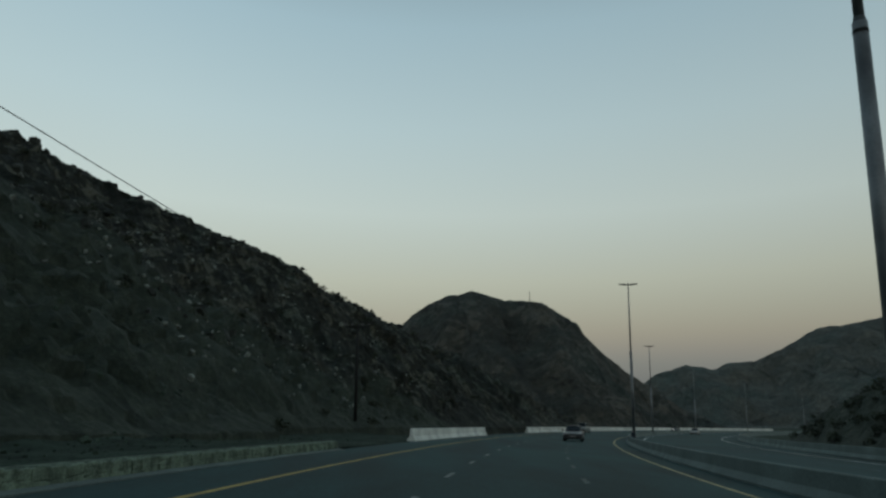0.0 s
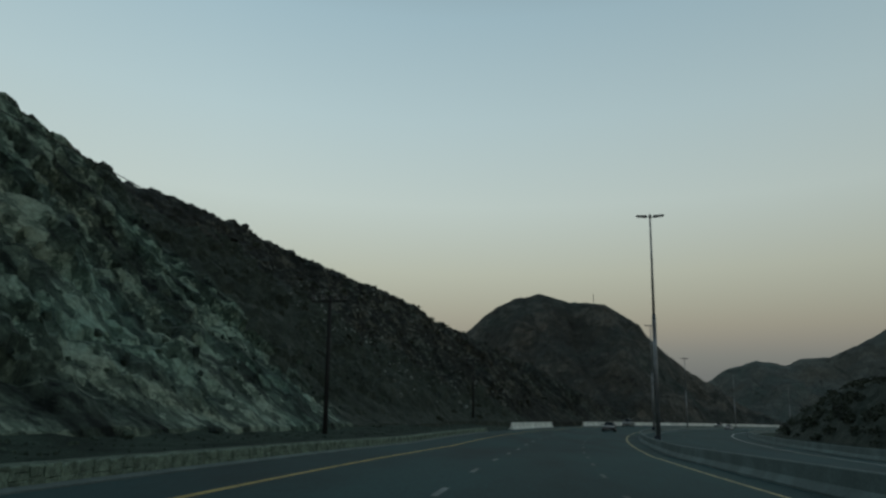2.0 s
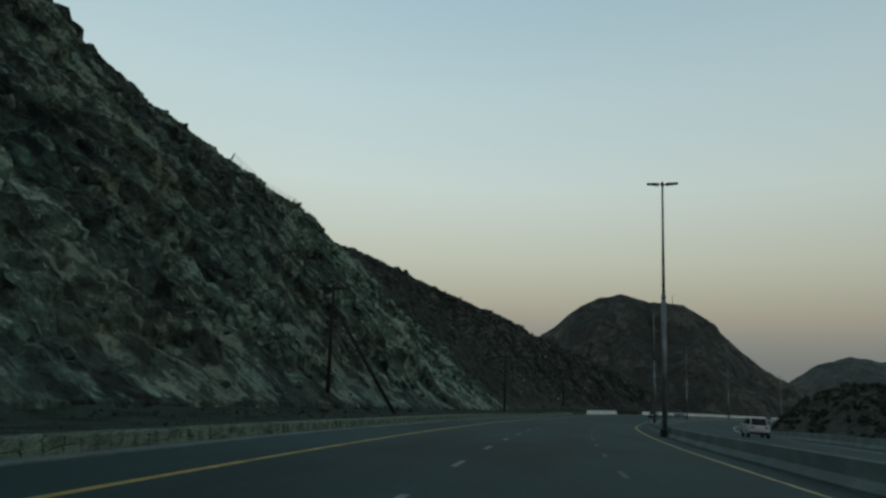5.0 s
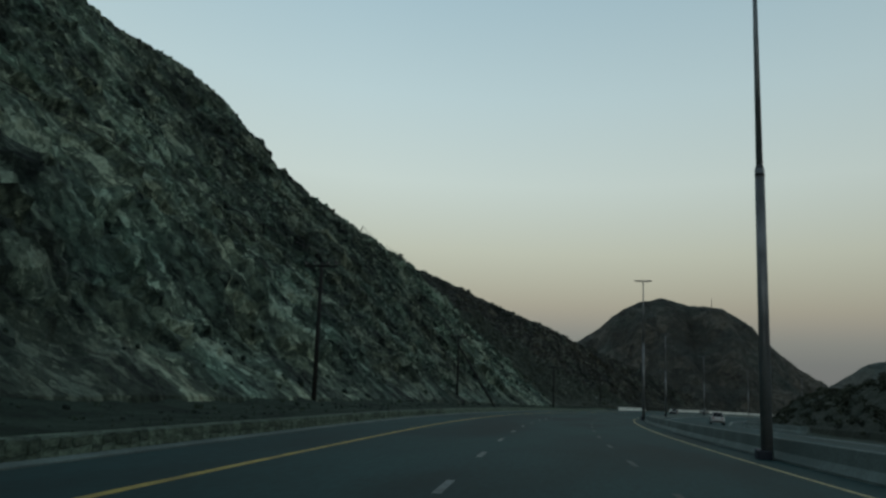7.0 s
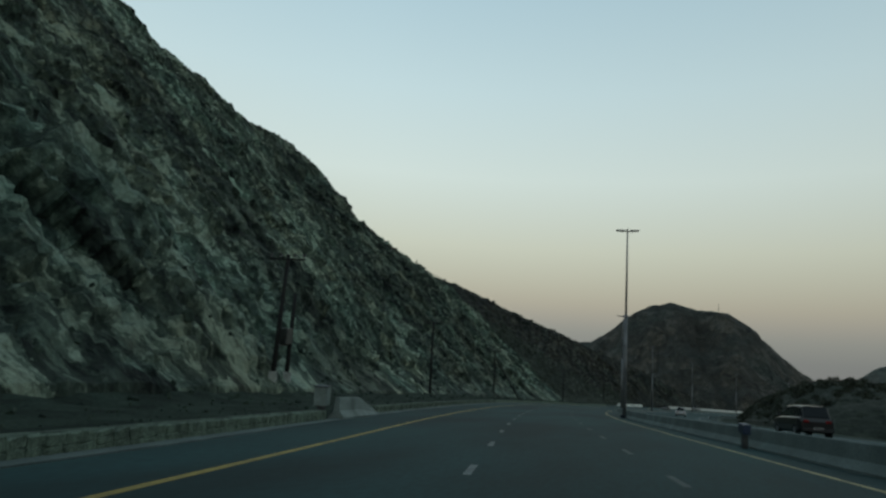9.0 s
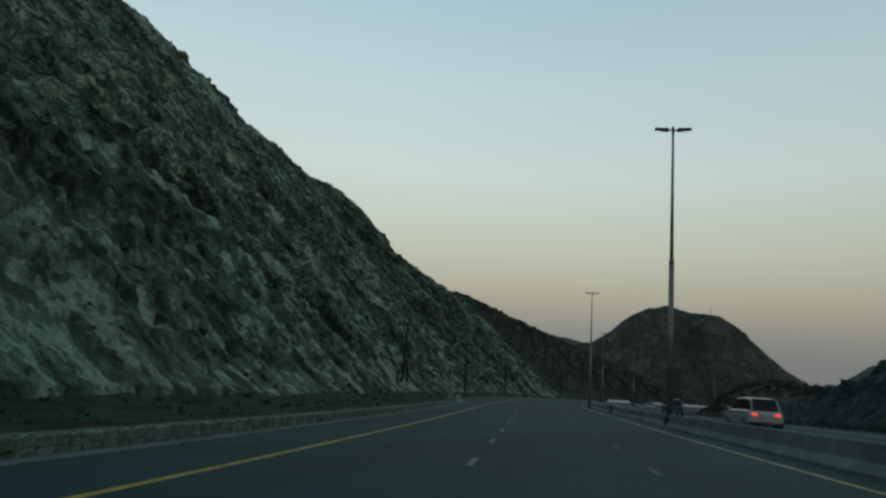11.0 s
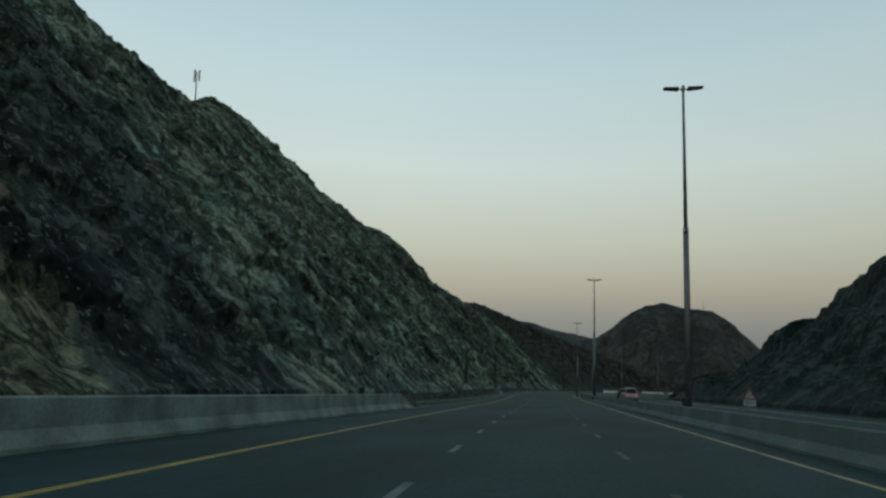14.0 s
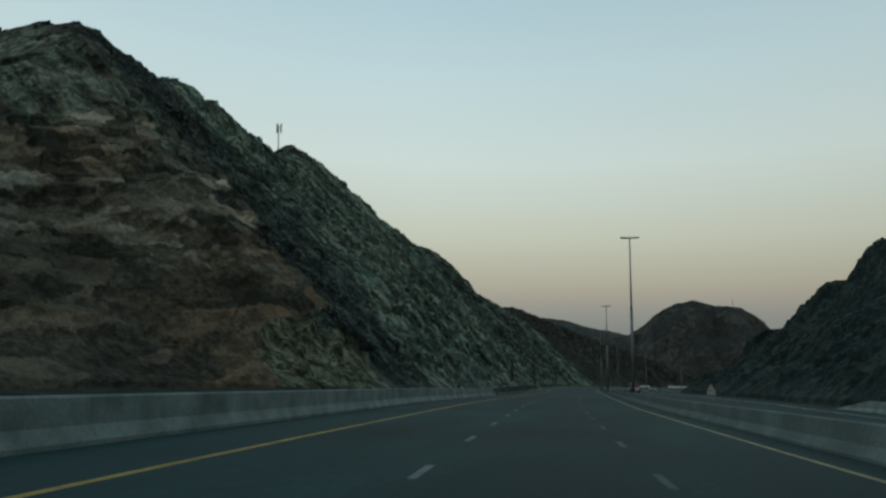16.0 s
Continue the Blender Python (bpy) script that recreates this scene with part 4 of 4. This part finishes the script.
plate = part("plate", bm, M_signwhite, sign, "white plate with rows of small writing")
for z, w in ((1.50, 0.5), (1.26, 0.42)):
    bm = bmesh.new()
    box(bm, -w, w, -0.018, -0.0125, z - 0.035, z + 0.035)
    part("bar", bm, M_galv_dark, plate)

# dark blue box on a stub beside the median barrier
bluebox = empty("junction_box", Matrix.Translation(Vector(place(-150.0, 6.42, 0.0))) @ Matrix.Rotation(radians(heading(-150)), 4, "Z"), "dark blue junction box on a stub beside the median barrier", "junction box")
M_blue = material("dark_blue_enamel", (0.02, 0.035, 0.07), rough=0.5, scale=3, fine=20, bump=0.03)
bm = bmesh.new()
box(bm, -0.09, 0.09, -0.10, 0.10, -0.05, 0.55, 0.01)
part("stub", bm, M_galv_dark, bluebox)
bm = bmesh.new()
box(bm, -0.13, 0.13, -0.28, 0.28, 0.50, 0.82, 0.03)
part("box", bm, M_blue, bluebox)

# ---------------------------------------------------------------- vehicles
M_glass = material("tinted_glass", (0.012, 0.014, 0.016), rough=0.08, scale=1, fine=4, bump=0.0, fine_amount=0.05, amount=0.3)
M_tyre = material("tyre_rubber", (0.012, 0.012, 0.012), rough=0.9, scale=4, fine=30, bump=0.1)
M_rim = material("alloy_rim", (0.28, 0.28, 0.29), rough=0.35, metal=0.8, scale=4, fine=30, bump=0.02)
M_trim = material("black_trim", (0.014, 0.014, 0.015), rough=0.6, scale=4, fine=30, bump=0.05)
M_lamp_off = material("headlamp_lens", (0.16, 0.17, 0.175), rough=0.12, scale=4, fine=30, bump=0.02, amount=0.4)
M_lamp_on = material("headlamp_lit", (0.7, 0.7, 0.66), rough=0.2, emit=(1.0, 0.97, 0.88, 6.0), scale=4, fine=30, bump=0.0)
M_tail_on = material("tail_lamp_lit", (0.4, 0.02, 0.02), rough=0.2, emit=(1.0, 0.12, 0.09, 0.6), scale=4, fine=30, bump=0.0)
M_tail_off = material("tail_lamp", (0.20, 0.012, 0.012), rough=0.2, scale=4, fine=30, bump=0.0)


M_glass.node_tree.nodes["Principled BSDF"].inputs["Specular IOR Level"].default_value = 0.25


M_plate = material("plate_white", (0.30, 0.29, 0.28), rough=0.5, scale=3, fine=20, bump=0.0, amount=0.3)


def paint_of(name, c, rough=0.28):
    m = material(name, c, rough=rough, scale=0.8, fine=12, bump=0.0, amount=0.3, fine_amount=0.08, coord="Object")
    m.node_tree.nodes["Principled BSDF"].inputs["Coat Weight"].default_value = 0.15
    return m


# stations along the car: y, floor, belt, roof (None where there is no cabin), half width low, at the belt, at the roof
SEDAN = [(-2.25, 0.38, 0.62, None, 0.72, 0.70, 0), (-2.10, 0.24, 0.72, None, 0.82, 0.80, 0), (-1.45, 0.20, 0.84, None, 0.89, 0.86, 0), (-0.95, 0.20, 0.92, 0.96, 0.90, 0.86, 0.72),
         (-0.25, 0.20, 0.93, 1.40, 0.90, 0.86, 0.60), (0.75, 0.20, 0.95, 1.43, 0.90, 0.86, 0.60), (1.55, 0.20, 0.98, 1.02, 0.90, 0.85, 0.70), (2.05, 0.26, 0.97, None, 0.86, 0.80, 0), (2.25, 0.42, 0.80, None, 0.76, 0.74, 0)]
SUV = [(-2.35, 0.50, 0.85, None, 0.80, 0.78, 0), (-2.20, 0.34, 1.00, None, 0.90, 0.88, 0), (-1.45, 0.30, 1.12, None, 0.95, 0.92, 0), (-1.05, 0.30, 1.16, 1.20, 0.96, 0.92, 0.78),
       (-0.35, 0.30, 1.17, 1.82, 0.96, 0.92, 0.70), (1.0, 0.30, 1.18, 1.86, 0.96, 0.92, 0.70), (2.05, 0.32, 1.18, 1.80, 0.95, 0.90, 0.68), (2.28, 0.40, 1.16, 1.22, 0.90, 0.86, 0.74), (2.36, 0.50, 0.95, None, 0.82, 0.80, 0)]
PICKUP = [(-2.55, 0.50, 0.85, None, 0.80, 0.78, 0), (-2.40, 0.36, 1.00, None, 0.88, 0.86, 0), (-1.60, 0.34, 1.10, None, 0.91, 0.88, 0), (-1.20, 0.34, 1.13, 1.17, 0.92, 0.88, 0.76),
          (-0.60, 0.34, 1.14, 1.74, 0.92, 0.88, 0.66), (0.55, 0.34, 1.14, 1.76, 0.92, 0.88, 0.66), (0.85, 0.34, 1.12, 1.16, 0.92, 0.88, 0.74), (2.45, 0.36, 1.10, None, 0.92, 0.88, 0), (2.60, 0.45, 1.05, None, 0.90, 0.86, 0)]


def loft(rings):
    """A closed solid through rings of equally many points."""
    bm = bmesh.new()
    vs = [[bm.verts.new(p) for p in r] for r in rings]
    k = len(rings[0])
    for a, b in zip(vs, vs[1:]):
        for i in range(k):
            bm.faces.new((a[i], a[(i + 1) % k], b[(i + 1) % k], b[i]))
    bm.faces.new(vs[0][::-1])
    bm.faces.new(vs[-1])
    return bm


def vehicle(kind, shape, m, paintwork, label, lit_front=False, lit_rear=False, name="car", group=""):
    """The nose points along -y of the thing's own axes."""
    ob = empty(name, m, label, name, group)
    rings = []
    for y, lo, belt, roof, wl, wb, wr in shape:
        mid = (lo + belt) / 2
        rings.append([(-wl * 0.9, y, lo), (wl * 0.9, y, lo), (wl, y, lo + 0.12), (wl + 0.02, y, mid), (wb + 0.03, y, belt - 0.06), (wb - 0.05, y, belt), (-wb + 0.05, y, belt), (-wb - 0.03, y, belt - 0.06), (-wl - 0.02, y, mid), (-wl, y, lo + 0.12)])
    body = part("body", loft(rings), paintwork, ob, smooth=False)
    cabin = [q for q in shape if q[3]]
    ring2 = [[(-wb + 0.06, y, belt - 0.02), (wb - 0.06, y, belt - 0.02), (wr, y, max(belt, roof - 0.08)), (wr - 0.12, y, roof), (-wr + 0.12, y, roof), (-wr, y, max(belt, roof - 0.08))] for y, lo, belt, roof, wl, wb, wr in cabin]
    part("cabin_glass", loft(ring2), M_glass, ob, "dark tinted windows")
    top = [q for q in cabin if q[3] > q[2] + 0.3]
    ring3 = [[(-wr + 0.02, y, roof - 0.07), (wr - 0.02, y, roof - 0.07), (wr - 0.10, y, roof + 0.02), (-wr + 0.10, y, roof + 0.02)] for y, lo, belt, roof, wl, wb, wr in top]
    part("roof", loft(ring3), paintwork, ob)
    for a, b in zip(cabin, cabin[1:]):
        for sg in (-1, 1):
            bm = bmesh.new()
            tube(bm, (sg * (a[6] - 0.02), a[0], max(a[2], a[3] - 0.06)), (sg * (b[6] - 0.02), b[0], max(b[2], b[3] - 0.06)), 0.045, 0.045, 6)
            part("pillar", bm, paintwork, ob)
    y0, y1 = shape[1][0], shape[-2][0]
    w = shape[2][4]
    belt = shape[2][2]
    r = 0.33 if kind == "sedan" else 0.38
    for y in (y0 + 0.72, y1 - 0.72):
        for sg in (-1, 1):
            bm = bmesh.new()
            tube(bm, (sg * (w - 0.19), y, r), (sg * (w + 0.03), y, r), r, r, 24)
            bmesh.ops.bevel(bm, geom=[e for e in bm.edges if abs(e.verts[0].co.x - e.verts[1].co.x) < 0.01], offset=0.03, segments=2, affect="EDGES")
            wheel = part("wheel", bm, M_tyre, ob)
            bm = bmesh.new()
            tube(bm, (sg * (w + 0.01), y, r), (sg * (w + 0.045), y, r), r * 0.62, r * 0.55, 16)
            part("rim", bm, M_rim, wheel)
    for sg in (-1, 1):
        bm = bmesh.new()
        box(bm, sg * 0.46 - 0.19, sg * 0.46 + 0.19, y0 - 0.10, y0 + 0.12, belt - 0.30, belt - 0.16, 0.03)
        part("headlight", bm, M_lamp_on if lit_front else M_lamp_off, ob)
        bm = bmesh.new()
        zt = shape[-2][2]
        box(bm, sg * 0.60 - 0.15, sg * 0.60 + 0.15, y1 - 0.02, y1 + 0.16, zt - 0.28, zt - 0.12, 0.03)
        part("tail_light", bm, M_tail_on if lit_rear else M_tail_off, ob)
        bm = bmesh.new()
        box(bm, sg * (w + 0.10) - 0.10, sg * (w + 0.10) + 0.10, cabin[0][0] + 0.25, cabin[0][0] + 0.40, cabin[0][2] + 0.02, cabin[0][2] + 0.16, 0.03)
        part("mirror", bm, paintwork, ob)
    bm = bmesh.new()
    box(bm, -0.42, 0.42, y0 - 0.12, y0 + 0.10, belt - 0.40, belt - 0.22, 0.02)
    part("grille", bm, M_trim, ob)
    for y in (y0 - 0.14, y1 + 0.10):
        bm = bmesh.new()
        box(bm, -w + 0.08, w - 0.08, y - 0.04, y + 0.12, shape[2][1] + 0.08, shape[2][1] + 0.26, 0.03)
        part("bumper", bm, M_trim, ob)
        bm = bmesh.new()
        yy = y - 0.055 if y < 0 else y + 0.135
        box(bm, -0.26, 0.26, yy - 0.01, yy + 0.01, shape[2][1] + 0.22, shape[2][1] + 0.34, 0.004)
        pl = part("number_plate", bm, M_plate, ob, "number plate")
        bm = bmesh.new()
        box(bm, -0.2, 0.2, yy - 0.016, yy + 0.016, shape[2][1] + 0.26, shape[2][1] + 0.30)
        part("bar", bm, M_trim, pl)
    return ob


def on_road(s, d, turn=0.0):
    p, a, b = place(s, d), place(s - 1.5, d), place(s + 1.5, d)
    pitch = math.degrees(math.atan2(b[2] - a[2], np.hypot(*(b - a)[:2])))
    return pose(*p, pitch if abs(turn) < 90 else -pitch, 0, heading(s) + turn)


vehicle("sedan", SEDAN, on_road(66.0, 1.75), paint_of("black_paint", (0.016, 0.014, 0.016)), "black saloon car driving along the carriageway", name="car")
vehicle("pickup", PICKUP, on_road(122, -3.4), paint_of("dull_white_paint", (0.22, 0.23, 0.22)), "dull pale pickup truck on the bend", name="pickup")
vehicle("suv", SUV, on_road(-24.7, 16.6, 180), paint_of("white_paint", (0.45, 0.46, 0.46)), "white off-road car on the other carriageway", name="car")
vehicle("suv", SUV, on_road(-130.0, 15.4, 180), paint_of("black_enamel", (0.012, 0.012, 0.013)), "black off-road car on the other carriageway", name="car")
vehicle("suv", SUV, on_road(-172.0, 12.0, 180), paint_of("silver_paint", (0.30, 0.31, 0.31)), "silver off-road car with its red tail lights lit", lit_rear=True, name="car")
vehicle("sedan", SEDAN, on_road(170, 11.8, 180), paint_of("pale_paint", (0.35, 0.35, 0.34)), "pale saloon car far along the other carriageway", name="car")
vehicle("sedan", SEDAN, on_road(205, 0.5), paint_of("blue_grey_paint", (0.05, 0.055, 0.06)), "distant car with its headlights lit on the bend", lit_front=True, name="car")

# ---------------------------------------------------------------- loose stones and scrub


def scatter_stones(name, ob, s_range, d_range, count, size, mat, label, seed):
    rnd = random.Random(seed)
    verts, faces = [], []
    base = [m for m in STONES]
    for _ in range(count):
        s, d = rnd.uniform(*s_range), rnd.uniform(*d_range)
        hit, q, nrm, _ = ob.ray_cast(Vector(tilt(flat(s, d, 150.0))), Vector((0, 0, -1)))
        if not hit:
            continue
        k = min(size * math.exp(rnd.gauss(0, 0.5)), 2.2 * size)
        m = Matrix.Translation(q + nrm * k * 0.15) @ Euler((rnd.uniform(0, 6), rnd.uniform(0, 6), rnd.uniform(0, 6))).to_matrix().to_4x4() @ Matrix.Diagonal((k, k * rnd.uniform(0.6, 1.3), k * rnd.uniform(0.4, 0.8), 1))
        me = base[rnd.randrange(8)]
        o = len(verts)
        verts += [tuple(m @ v.co) for v in me.vertices]
        faces += [tuple(o + i for i in f.vertices) for f in me.polygons]
    return tagged(part(name, (verts, faces), mat), label, "stones", kind="stuff")


M_pale_stone = material("pale_stone", (0.16, 0.178, 0.155), rough=0.9, scale=1.0, fine=12.0, bump=0.4, amount=1.0, fine_amount=0.3, dark=(0.08, 0.08, 0.075))
M_rubble = material("cliff_rubble", (0.045, 0.062, 0.046), gloss=0.15, rough=0.9, scale=0.7, fine=9.0, bump=0.4, amount=1.2, fine_amount=0.35, dark=(0.02, 0.028, 0.024))
M_dark_stone = material("dark_stone", (0.026, 0.029, 0.024), rough=0.9, scale=1.0, fine=12.0, bump=0.4, amount=1.0, fine_amount=0.3)
scatter_stones("loose_stones", hillside, (26, 85), (-50, -18), 520, 0.22, M_pale_stone, "pale loose stones scattered over the hillside", 3)
scatter_stones("loose_stones", hillside, (30, 150), (-64, -24), 700, 0.45, M_dark_stone, "dark boulders strewn over the hillside", 4)
scatter_stones("loose_stones", cliff, (-230, 30), (-24, -16.5), 400, 0.25, M_rubble, "fallen stones at the foot of the cliff", 6)
scatter_stones("rubble", ledge, (-230, 30), (-18.5, -13.2), 420, 0.17, M_rubble, "grey green rubble heaped at the toe of the cliff", 12)
scatter_stones("gravel", ledge, (-230, 30), (-14.5, -9.2), 1800, 0.06, M_rubble, "coarse gravel strewn over the ledge", 13)
lay_stones()


def scrub(name, ob, s_range, d_range, count, size, label, seed):
    """Low dry bushes: many small leaf blades round a few twigs."""
    rnd = random.Random(seed)
    verts, faces = [], []
    for _ in range(count):
        hit, q, nrm, _ = ob.ray_cast(Vector(tilt(flat(rnd.uniform(*s_range), rnd.uniform(*d_range), 150.0))), Vector((0, 0, -1)))
        if not hit:
            continue
        r = size * rnd.uniform(0.5, 1.4)
        for _ in range(70):
            a, e, k = rnd.uniform(0, 6.283), rnd.uniform(0.05, 1.5), r * rnd.uniform(0.4, 1.0)
            c = q + Vector((math.cos(a) * math.cos(e), math.sin(a) * math.cos(e), 0.85 * math.sin(e))) * k
            u = Vector((rnd.uniform(-1, 1), rnd.uniform(-1, 1), rnd.uniform(-0.3, 1))).normalized() * r * 0.22
            v = u.cross(Vector((rnd.uniform(-1, 1), rnd.uniform(-1, 1), rnd.uniform(-1, 1)))).normalized() * r * 0.10
            o = len(verts)
            verts += [tuple(c - u), tuple(c + v), tuple(c + u), tuple(c - v)]
            faces.append((o, o + 1, o + 2, o + 3))
    return tagged(part(name, (verts, faces), M_leaf), label, "scrub", kind="stuff")


M_leaf = material("dry_leaves", (0.035, 0.042, 0.026), rough=0.9, scale=0.7, fine=6.0, bump=0.0, amount=0.9)
scrub("scrub", low_hill, (-80, 98), (28, 66), 1000, 0.9, "low dark scrub on the rocky hill", 8)
scrub("scrub", hillside, (30, 140), (-58, -15), 260, 0.7, "low dark scrub on the stony hillside", 9)
scrub("scrub", rock_hill, (-330, -150), (30, 60), 160, 0.5, "low dark scrub on the rocky hill", 10)
